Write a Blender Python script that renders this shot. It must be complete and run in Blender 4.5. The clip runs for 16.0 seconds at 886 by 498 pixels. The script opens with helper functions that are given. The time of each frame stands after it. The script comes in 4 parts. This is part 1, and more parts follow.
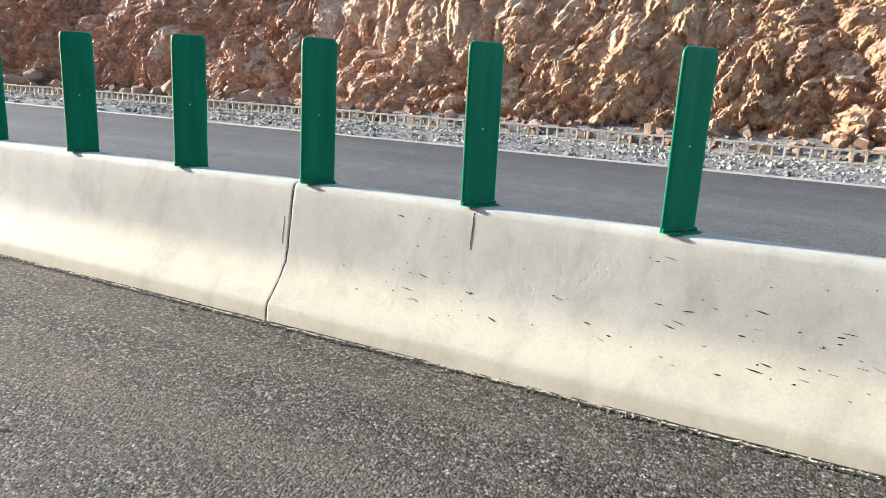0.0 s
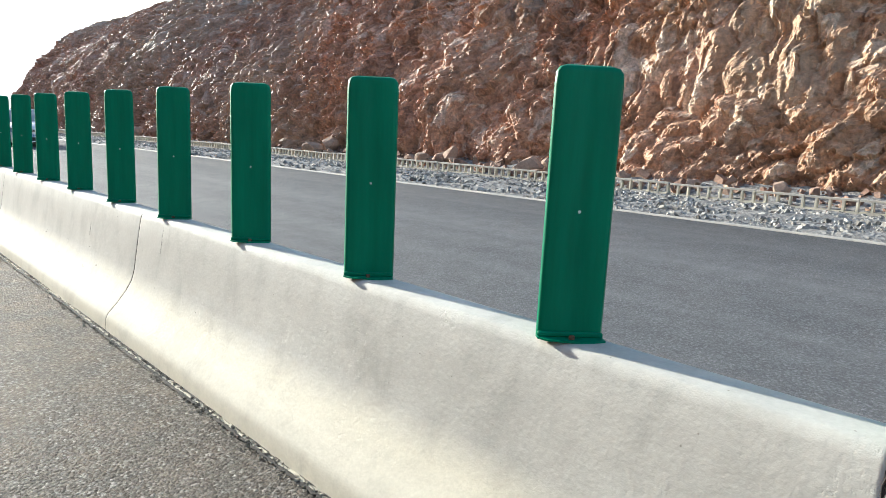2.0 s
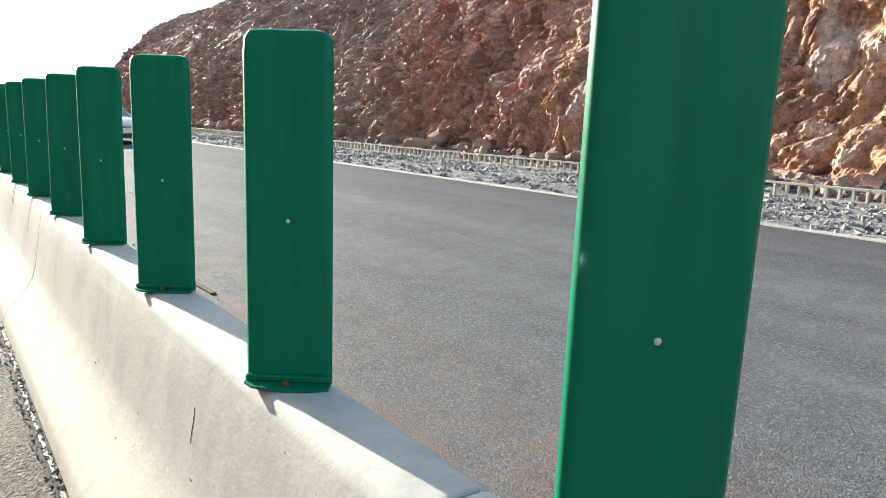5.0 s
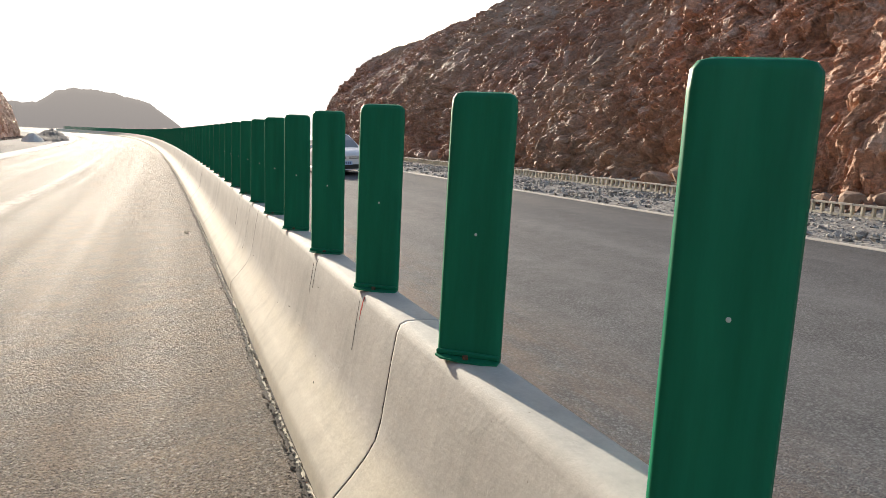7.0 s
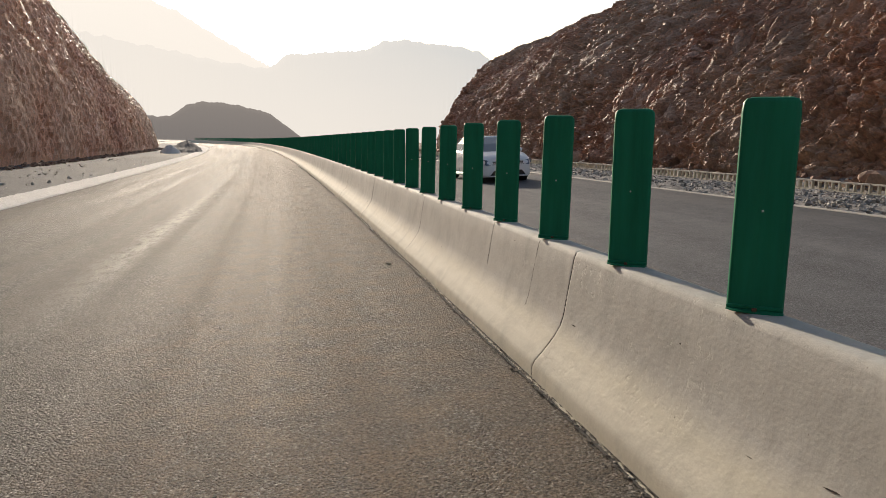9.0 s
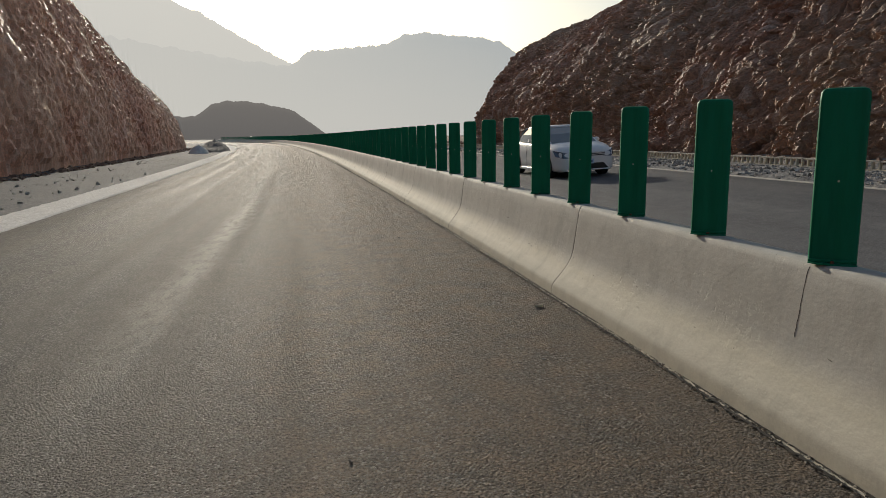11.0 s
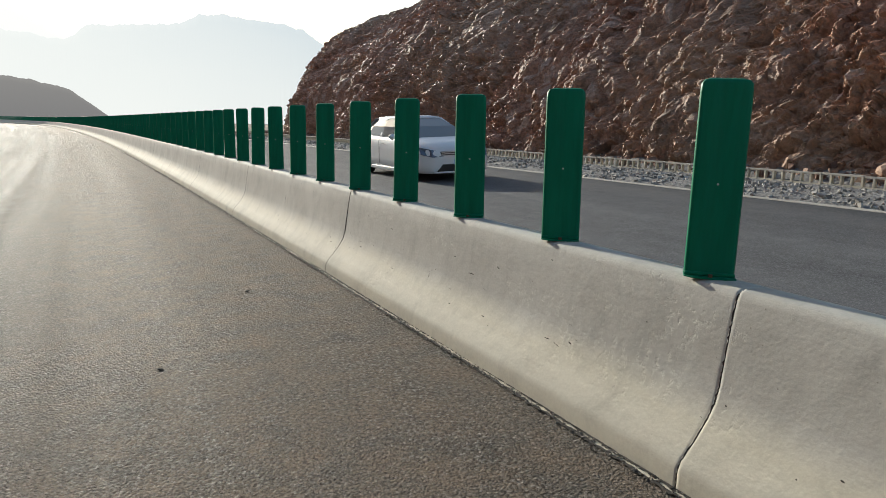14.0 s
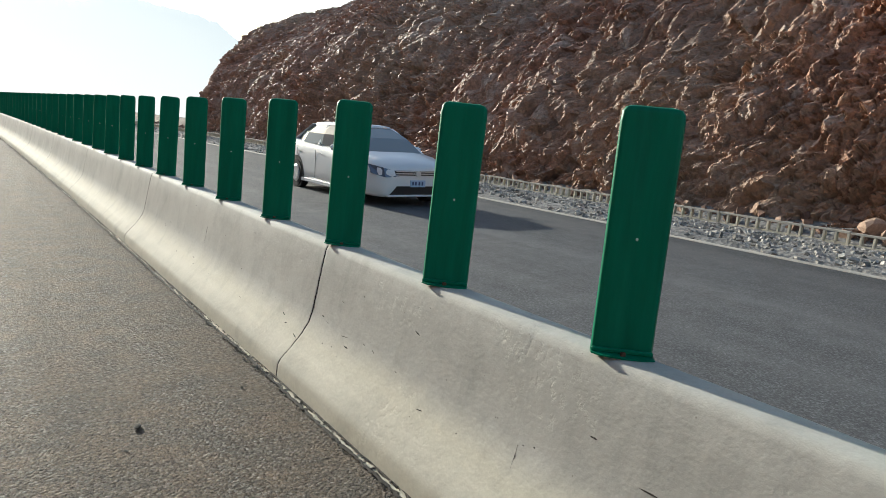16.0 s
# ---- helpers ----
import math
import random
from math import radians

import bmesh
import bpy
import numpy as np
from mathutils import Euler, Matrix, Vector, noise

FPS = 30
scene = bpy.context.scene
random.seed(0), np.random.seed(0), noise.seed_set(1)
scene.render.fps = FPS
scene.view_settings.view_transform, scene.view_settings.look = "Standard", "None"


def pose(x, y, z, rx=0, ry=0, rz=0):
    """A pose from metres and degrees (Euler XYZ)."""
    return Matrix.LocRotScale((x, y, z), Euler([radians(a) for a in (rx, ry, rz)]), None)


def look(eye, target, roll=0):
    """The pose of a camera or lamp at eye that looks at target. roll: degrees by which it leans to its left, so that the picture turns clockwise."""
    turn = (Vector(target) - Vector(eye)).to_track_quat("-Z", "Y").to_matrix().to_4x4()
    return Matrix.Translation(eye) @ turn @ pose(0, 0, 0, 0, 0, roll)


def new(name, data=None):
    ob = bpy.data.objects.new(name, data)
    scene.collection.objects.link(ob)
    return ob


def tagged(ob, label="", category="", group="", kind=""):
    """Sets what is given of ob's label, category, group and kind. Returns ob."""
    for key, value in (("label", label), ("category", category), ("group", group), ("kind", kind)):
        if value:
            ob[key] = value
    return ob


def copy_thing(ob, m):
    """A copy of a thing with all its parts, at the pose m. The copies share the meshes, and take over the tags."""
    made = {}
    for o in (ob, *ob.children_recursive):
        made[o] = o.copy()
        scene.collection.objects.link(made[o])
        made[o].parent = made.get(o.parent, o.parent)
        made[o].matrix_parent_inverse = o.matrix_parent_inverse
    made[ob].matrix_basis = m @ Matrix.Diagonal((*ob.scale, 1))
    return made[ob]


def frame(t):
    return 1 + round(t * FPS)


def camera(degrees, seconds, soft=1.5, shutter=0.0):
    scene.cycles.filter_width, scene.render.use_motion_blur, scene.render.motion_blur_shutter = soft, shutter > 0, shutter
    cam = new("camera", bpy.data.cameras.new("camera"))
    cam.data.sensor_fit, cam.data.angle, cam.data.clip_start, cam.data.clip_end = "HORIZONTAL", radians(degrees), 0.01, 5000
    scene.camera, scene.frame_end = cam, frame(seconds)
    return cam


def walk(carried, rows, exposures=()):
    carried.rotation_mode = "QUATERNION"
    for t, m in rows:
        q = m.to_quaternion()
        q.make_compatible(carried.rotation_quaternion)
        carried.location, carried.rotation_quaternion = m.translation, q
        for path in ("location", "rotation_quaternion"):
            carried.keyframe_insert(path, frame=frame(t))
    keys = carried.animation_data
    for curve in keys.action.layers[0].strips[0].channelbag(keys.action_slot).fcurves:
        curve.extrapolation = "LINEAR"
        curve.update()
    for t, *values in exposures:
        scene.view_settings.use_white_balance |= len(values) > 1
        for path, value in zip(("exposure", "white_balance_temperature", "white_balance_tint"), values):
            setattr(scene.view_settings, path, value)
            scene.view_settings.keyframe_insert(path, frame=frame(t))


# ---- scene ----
cam = camera(65.4, 16.0, soft=0.6)
PATH = [
    (0, (0.187, -1.087, 1.478), (-0.518, 0.727, 1.016), 3.2),
    (0.5, (-0.337, -0.476, 1.463), (-1.017, 1.353, 1.026), 1.0),
    (1, (-0.905, 0.051, 1.439), (-1.735, 1.818, 1.004), 3.6),
    (1.5, (-1.454, 0.51, 1.484), (-2.528, 2.162, 1.138), 0.2),
    (2, (-2.074, 0.848, 1.478), (-3.41, 2.301, 1.154), 2.7),
    (2.5, (-2.684, 1.166, 1.486), (-4.052, 2.589, 1.164), 2.5),
    (3, (-3.364, 1.531, 1.485), (-4.739, 2.93, 1.096), 3.2),
    (3.2, (-3.654, 1.634, 1.465), (-5.051, 3.011, 1.071), 2.2),
    (5.3, (-6.727, 2.357, 1.513), (-8.235, 3.626, 1.172), 2.7),
    (5.5, (-7.047, 2.358, 1.488), (-8.643, 3.505, 1.118), 1.6),
    (6, (-7.789, 2.433, 1.473), (-9.454, 3.466, 1.072), 2.1),
    (6.5, (-8.494, 2.428, 1.516), (-10.248, 3.324, 1.169), 1.9),
    (7, (-9.215, 2.34, 1.547), (-10.986, 3.221, 1.246), 2.6),
    (7.5, (-10.04, 2.246, 1.537), (-11.838, 3.061, 1.216), 1.7),
    (8, (-10.76, 2.047, 1.541), (-12.561, 2.861, 1.238), 1.2),
    (8.5, (-11.536, 1.828, 1.551), (-13.391, 2.527, 1.284), 1.0),
    (9, (-12.26, 1.566, 1.512), (-14.146, 2.159, 1.207), 1.0),
    (9.5, (-12.985, 1.413, 1.47), (-14.867, 1.979, 1.101), -1.0),
    (12, (-16.603, 0.97, 1.535), (-18.516, 1.452, 1.208), 0.3),
    (12.5, (-17.358, 1.02, 1.455), (-19.246, 1.47, 0.974), 0.6),
    (13, (-18.066, 1.145, 1.467), (-19.973, 1.586, 1.054), -0.1),
    (13.5, (-18.714, 1.27, 1.473), (-20.529, 2.013, 1.078), 3.1),
    (14, (-19.378, 1.502, 1.474), (-21.056, 2.534, 1.128), 1.4),
    (14.5, (-20.098, 1.657, 1.481), (-21.772, 2.714, 1.196), 3.7),
    (15, (-20.805, 1.886, 1.48), (-22.404, 3.041, 1.146), 2.8),
    (15.5, (-21.505, 2.07, 1.497), (-23.1, 3.238, 1.191), 5.2),
    (16, (-22.194, 2.252, 1.511), (-23.721, 3.508, 1.214), 6.2),
]
EXPOSURES = [(0.0, 1.42, 6450, 6.5), (0.5, 1.32, 6450, 6.5), (2.0, 1.3, 6300, 4), (3.2, 1.35, 6250, 3), (5.3, 1.45, 6800, 6), (6.0, 1.25, 7050, 8.5), (7.0, 0.78, 7350, 12), (8.5, 0.22, 7600, 13.5), (9.5, -0.08, 7600, 13.5),
             (12.3, -0.72, 6800, 4.5), (13.0, 0.15, 6800, 5.5), (14.0, 0.24, 6700, 5.5), (15.0, 0.2, 6650, 4), (15.5, 0.44, 6600, 3.5), (16.0, 0.5, 6550, 3)]
walk(cam, [(t, look(eye, target, roll)) for t, eye, target, roll in PATH], EXPOSURES)

# ---- world and sun ----
SUN_EL, SUN_BEARING = 16.5, -3.0     # degrees; bearing from -x towards +y
world = bpy.data.worlds.new("world")
scene.world = world
world.use_nodes = True
wn = world.node_tree.nodes
wn.clear()
sky = wn.new("ShaderNodeTexSky")
sky.sky_type = "NISHITA"
sky.sun_disc = False
sky.sun_elevation = radians(SUN_EL)
sky.sun_rotation = radians(-90 + SUN_BEARING)
sky.air_density, sky.dust_density, sky.ozone_density = 1.0, 1.6, 1.5
wbg = wn.new("ShaderNodeBackground")
wbg.inputs["Strength"].default_value = 0.15
wout = wn.new("ShaderNodeOutputWorld")
world.node_tree.links.new(sky.outputs[0], wbg.inputs[0])
world.node_tree.links.new(wbg.outputs[0], wout.inputs[0])
sun = new("sun", bpy.data.lights.new("sun", "SUN"))
sun.data.energy, sun.data.angle, sun.data.color = 4.7, radians(0.6), (1.0, 0.95, 0.87)
SUN_DIR = Vector((-math.cos(radians(SUN_EL)) * math.cos(radians(SUN_BEARING)), math.cos(radians(SUN_EL)) * math.sin(radians(SUN_BEARING)), math.sin(radians(SUN_EL))))
sun.matrix_world = look(SUN_DIR * 50, (0, 0, 0))


# ---- materials ----
def material(name, rough=0.8, metal=0.0, spec=0.5):
    m = bpy.data.materials.new(name)
    m.use_nodes = True
    b = m.node_tree.nodes["Principled BSDF"]
    b.inputs["Roughness"].default_value, b.inputs["Metallic"].default_value = rough, metal
    b.inputs["Specular IOR Level"].default_value = spec
    return m, m.node_tree, b


def node(nt, kind, **values):
    n = nt.nodes.new(kind)
    for key, value in values.items():
        if key in n.inputs:
            n.inputs[key].default_value = value
    return n


def coords(nt, out="Object", scale=(1, 1, 1), turn=(0, 0, 0), jitter=False):
    tc = nt.nodes.new("ShaderNodeTexCoord")
    mp = nt.nodes.new("ShaderNodeMapping")
    mp.inputs["Scale"].default_value = scale
    mp.inputs["Rotation"].default_value = [radians(a) for a in turn]
    nt.links.new(tc.outputs[out], mp.inputs["Vector"])
    if jitter:
        info = nt.nodes.new("ShaderNodeObjectInfo")
        mul = nt.nodes.new("ShaderNodeMath")
        mul.operation = "MULTIPLY"
        mul.inputs[1].default_value = 57.0
        nt.links.new(info.outputs["Random"], mul.inputs[0])
        nt.links.new(mul.outputs[0], mp.inputs["Location"])
    return mp.outputs[0]


def noise_tex(nt, vec, scale, detail=4.0, rough=0.55, distort=0.0):
    n = node(nt, "ShaderNodeTexNoise", Scale=scale, Detail=detail, Roughness=rough, Distortion=distort)
    nt.links.new(vec, n.inputs["Vector"])
    return n.outputs["Fac"]


def ramp(nt, fac, stops):
    r = nt.nodes.new("ShaderNodeValToRGB")
    e = r.color_ramp.elements
    while len(e) < len(stops):
        e.new(0.5)
    for el, (p, c) in zip(e, stops):
        el.position = p
        el.color = (c, c, c, 1) if isinstance(c, (int, float)) else (*c, 1)
    nt.links.new(fac, r.inputs[0])
    return r.outputs[0]


def mix(nt, fac, a, b, mode="MIX"):
    m = nt.nodes.new("ShaderNodeMix")
    m.data_type, m.blend_type = "RGBA", mode
    for k, v in ((0, fac), (6, a), (7, b)):
        sock = m.inputs[k]
        if isinstance(v, (int, float)):
            sock.default_value = v if k == 0 else (v, v, v, 1)
        elif isinstance(v, tuple):
            sock.default_value = (*v, 1)
        else:
            nt.links.new(v, sock)
    return m.outputs[2]


def bump(nt, b, height, strength, distance):
    n = node(nt, "ShaderNodeBump", Strength=strength, Distance=distance)
    nt.links.new(height, n.inputs["Height"])
    nt.links.new(n.outputs[0], b.inputs["Normal"])


def asphalt_material(name, dusty):
    m, nt, b = material(name, 0.82, spec=0.27 if dusty else 0.25)
    uv = coords(nt, "UV")
    grain = node(nt, "ShaderNodeTexVoronoi", Scale=66.0 if dusty else 88.0)
    nt.links.new(uv, grain.inputs["Vector"])
    pits = node(nt, "ShaderNodeTexVoronoi", Scale=44.0)
    nt.links.new(uv, pits.inputs["Vector"])
    fine = noise_tex(nt, uv, 110.0, 3.0, 0.8)
    streak = noise_tex(nt, coords(nt, "UV", (1.7, 0.014, 1)), 1.0, 3.0, 0.5)
    patch = noise_tex(nt, coords(nt, "UV", (1.1, 0.35, 1)), 1.0, 6.0, 0.62)
    blot = noise_tex(nt, uv, 3.2, 5.0, 0.65)
    base = mix(nt, fine, (0.05, 0.049, 0.047), (0.265, 0.256, 0.243)) if dusty else mix(nt, fine, (0.10, 0.103, 0.107), (0.165, 0.168, 0.172))
    base = mix(nt, 1.0, base, ramp(nt, grain.outputs["Color"], [(0.2, 0.03), (0.5, 0.8), (0.85, 3.6)] if dusty else [(0.12, 0.74), (0.5, 0.95), (0.9, 1.32)]), "MULTIPLY")
    base = mix(nt, 1.0, base, ramp(nt, pits.outputs["Distance"], [(0.05, 1.3), (0.6, 0.42 if dusty else 0.7)]), "MULTIPLY")
    base = mix(nt, ramp(nt, streak, [(0.42, 0.0), (0.66, 0.55 if dusty else 0.35)]), base, (0.23, 0.21, 0.185) if dusty else (0.20, 0.20, 0.205))
    base = mix(nt, ramp(nt, patch, [(0.48, 0.0), (0.72, 0.32)]), base, (0.20, 0.16, 0.122) if dusty else (0.16, 0.16, 0.163))
    tc = nt.nodes.new("ShaderNodeTexCoord")
    sep = nt.nodes.new("ShaderNodeSeparateXYZ")
    nt.links.new(tc.outputs["UV"], sep.inputs[0])
    lane = nt.nodes.new("ShaderNodeMapRange")
    lane.inputs["From Min"].default_value, lane.inputs["From Max"].default_value = -10.0, 0.0
    wob = nt.nodes.new("ShaderNodeMath")
    wob.operation = "MULTIPLY_ADD"
    wob.inputs[1].default_value = 1.4
    nt.links.new(patch, wob.inputs[0])
    nt.links.new(sep.outputs["X"], wob.inputs[2])
    nt.links.new(wob.outputs[0], lane.inputs["Value"])
    brown = ramp(nt, lane.outputs[0], [(0.70, 0.0), (0.82, 0.8 * dusty), (0.95, 0.8 * dusty), (1.0, 0.65 * dusty)])
    pale = ramp(nt, lane.outputs[0], [(0.25, 0.0), (0.48, 0.25 * dusty), (0.62, 0.5 * dusty), (0.72, 0.45 * dusty), (0.83, 0.12 * dusty)])
    base = mix(nt, mix(nt, 1.0, pale, ramp(nt, streak, [(0.35, 0.2), (0.6, 1.0)]), "MULTIPLY"), base, (0.30, 0.27, 0.23))
    onward = nt.nodes.new("ShaderNodeMapRange")
    onward.inputs["From Min"].default_value, onward.inputs["From Max"].default_value = 2.0, 9.0
    onward.inputs["To Min"].default_value = 0.3
    nt.links.new(sep.outputs["Y"], onward.inputs["Value"])
    brown = mix(nt, 1.0, brown, onward.outputs[0], "MULTIPLY")
    base = mix(nt, mix(nt, 1.0, brown, ramp(nt, blot, [(0.35, 0.3), (0.65, 1.0)]), "MULTIPLY"), base, (0.215, 0.152, 0.104))
    if not dusty:
        # brown soil washed along the barrier's far foot
        reach = node(nt, "ShaderNodeMapRange")
        reach.inputs["From Max"].default_value = 3.2
        nt.links.new(sep.outputs["X"], reach.inputs["Value"])
        soil = ramp(nt, reach.outputs[0], [(0.15, 0.85), (0.38, 0.6), (0.75, 0.0)])
        soil = mix(nt, 1.0, soil, ramp(nt, noise_tex(nt, coords(nt, "UV", (3.0, 0.7, 1)), 1.0, 6.0, 0.7), [(0.40, 0.0), (0.6, 1.0)]), "MULTIPLY")
        base = mix(nt, soil, base, (0.20, 0.135, 0.095))
    if dusty:
        # a scrape of pale dust drifting along the lane
        drift = node(nt, "ShaderNodeMath")
        drift.operation = "MULTIPLY_ADD"
        drift.inputs[1].default_value = -0.0286
        nt.links.new(sep.outputs["Y"], drift.inputs[0])
        nt.links.new(sep.outputs["X"], drift.inputs[2])
        sway = node(nt, "ShaderNodeMath")
        sway.operation = "MULTIPLY_ADD"
        sway.inputs[1].default_value = 0.55
        nt.links.new(noise_tex(nt, coords(nt, "UV", (0.8, 0.5, 1)), 1.0, 5.0, 0.6), sway.inputs[0])
        nt.links.new(drift.outputs[0], sway.inputs[2])
        across = nt.nodes.new("ShaderNodeMapRange")
        across.inputs["From Min"].default_value, across.inputs["From Max"].default_value = -5.25, -3.75
        nt.links.new(sway.outputs[0], across.inputs["Value"])
        length = nt.nodes.new("ShaderNodeMapRange")
        length.inputs["From Min"].default_value, length.inputs["From Max"].default_value = 18.0, 40.0
        nt.links.new(sep.outputs["Y"], length.inputs["Value"])
        trail = mix(nt, 1.0, ramp(nt, across.outputs[0], [(0.26, 0.0), (0.44, 0.8), (0.54, 0.7), (0.70, 0.0)]), ramp(nt, length.outputs[0], [(0.0, 0.0), (0.22, 1.0), (0.7, 0.9), (1.0, 0.0)]), "MULTIPLY")
        trail = mix(nt, 1.0, trail, ramp(nt, noise_tex(nt, coords(nt, "UV", (7.0, 2.2, 1)), 1.0, 6.0, 0.72), [(0.36, 0.0), (0.55, 1.0)]), "MULTIPLY")
        base = mix(nt, trail, base, (0.52, 0.49, 0.43))
    clump = noise_tex(nt, uv, 40.0, 4.0, 0.75)
    base = mix(nt, 1.0, base, ramp(nt, clump, [(0.38, 0.45), (0.5, 0.95), (0.64, 1.4)] if dusty else [(0.3, 0.86), (0.7, 1.12)]), "MULTIPLY")
    base = mix(nt, 1.0, base, ramp(nt, blot, [(0.3, 0.82), (0.7, 1.08)]), "MULTIPLY")
    nt.links.new(base, b.inputs["Base Color"])
    nt.links.new(ramp(nt, streak, [(0.3, 0.72), (0.7, 0.84)] if dusty else [(0.3, 0.76), (0.7, 0.86)]), b.inputs["Roughness"])
    hgt = mix(nt, 0.45, grain.outputs["Distance"], fine)
    bump(nt, b, hgt, 1.0 if dusty else 0.5, 0.07 if dusty else 0.018)
    return m


def concrete_material(name="concrete", tint=(0.565, 0.55, 0.50), dark=(0.455, 0.442, 0.40)):
    m, nt, b = material(name, 0.78, spec=0.35)
    vec = coords(nt, "Object", jitter=True)
    big = noise_tex(nt, vec, 1.3, 5.0, 0.6)
    drip = noise_tex(nt, coords(nt, "Object", (5.0, 5.0, 0.7), jitter=True), 1.0, 4.0, 0.65)
    fine = noise_tex(nt, vec, 60.0, 4.0, 0.7)
    col = mix(nt, ramp(nt, big, [(0.32, 0.0), (0.7, 1.0)]), dark, tint)
    col = mix(nt, ramp(nt, drip, [(0.6, 0.0), (0.85, 0.4)]), col, (0.46, 0.435, 0.385))
    pores = node(nt, "ShaderNodeTexVoronoi", Scale=11.0)
    nt.links.new(vec, pores.inputs["Vector"])
    col = mix(nt, ramp(nt, pores.outputs["Distance"], [(0.018, 0.75), (0.05, 0.0)]), col, (0.2, 0.18, 0.15))
    tc = nt.nodes.new("ShaderNodeTexCoord")
    sep = nt.nodes.new("ShaderNodeSeparateXYZ")
    nt.links.new(tc.outputs["Object"], sep.inputs[0])
    wob = nt.nodes.new("ShaderNodeMath")
    wob.operation = "MULTIPLY_ADD"
    wob.inputs[1].default_value = 0.16
    nt.links.new(big, wob.inputs[0])
    nt.links.new(sep.outputs["Z"], wob.inputs[2])
    # cream dust low on the face, painted paler for sunlight on the flare
    col = mix(nt, ramp(nt, wob.outputs[0], [(0.09, 0.7), (0.15, 0.55), (0.32, 0.75), (0.46, 0.0)]), col, (0.60, 0.555, 0.43))
    col = mix(nt, 1.0, col, ramp(nt, fine, [(0.3, 0.92), (0.7, 1.04)]), "MULTIPLY")
    mottle = noise_tex(nt, coords(nt, "Object", (1, 1, 0.55), jitter=True), 4.5, 6.0, 0.66, 0.4)
    col = mix(nt, 1.0, col, ramp(nt, mottle, [(0.30, 0.84), (0.5, 1.0), (0.72, 1.05)]), "MULTIPLY")
    nt.links.new(col, b.inputs["Base Color"])
    lump = noise_tex(nt, vec, 7.0, 6.0, 0.62)
    pitted = ramp(nt, noise_tex(nt, coords(nt, "Object", (1, 1, 2.0), jitter=True), 1.1, 4.0, 0.6), [(0.52, 0.0), (0.68, 1.0)])
    rough = noise_tex(nt, coords(nt, "Object", (1, 1, 0.6), jitter=True), 26.0, 6.0, 0.7)
    flat = mix(nt, 0.2, lump, fine)
    bump(nt, b, mix(nt, pitted, flat, mix(nt, 0.4, flat, ramp(nt, rough, [(0.30, 0.0), (0.48, 1.0)]))), 0.8, 0.007)
    return m


def panel_material():
    m, nt, b = material("green_plastic", 0.5, spec=0.18)
    vec = coords(nt, "Object", jitter=True)
    grime = noise_tex(nt, coords(nt, "Object", (14.0, 14.0, 1.6), jitter=True), 1.0, 5.0, 0.65)
    fine = noise_tex(nt, vec, 45.0, 4.0, 0.7)
    col = mix(nt, ramp(nt, grime, [(0.35, 0.0), (0.75, 1.0)]), (0.0, 0.150, 0.078), (0.001, 0.205, 0.108))
    col = mix(nt, ramp(nt, fine, [(0.68, 0.0), (0.88, 0.16)]), col, (0.06, 0.20, 0.13))
    nt.links.new(col, b.inputs["Base Color"])
    nt.links.new(ramp(nt, fine, [(0.3, 0.38), (0.7, 0.55)]), b.inputs["Roughness"])
    bump(nt, b, grime, 0.12, 0.004)
    return m


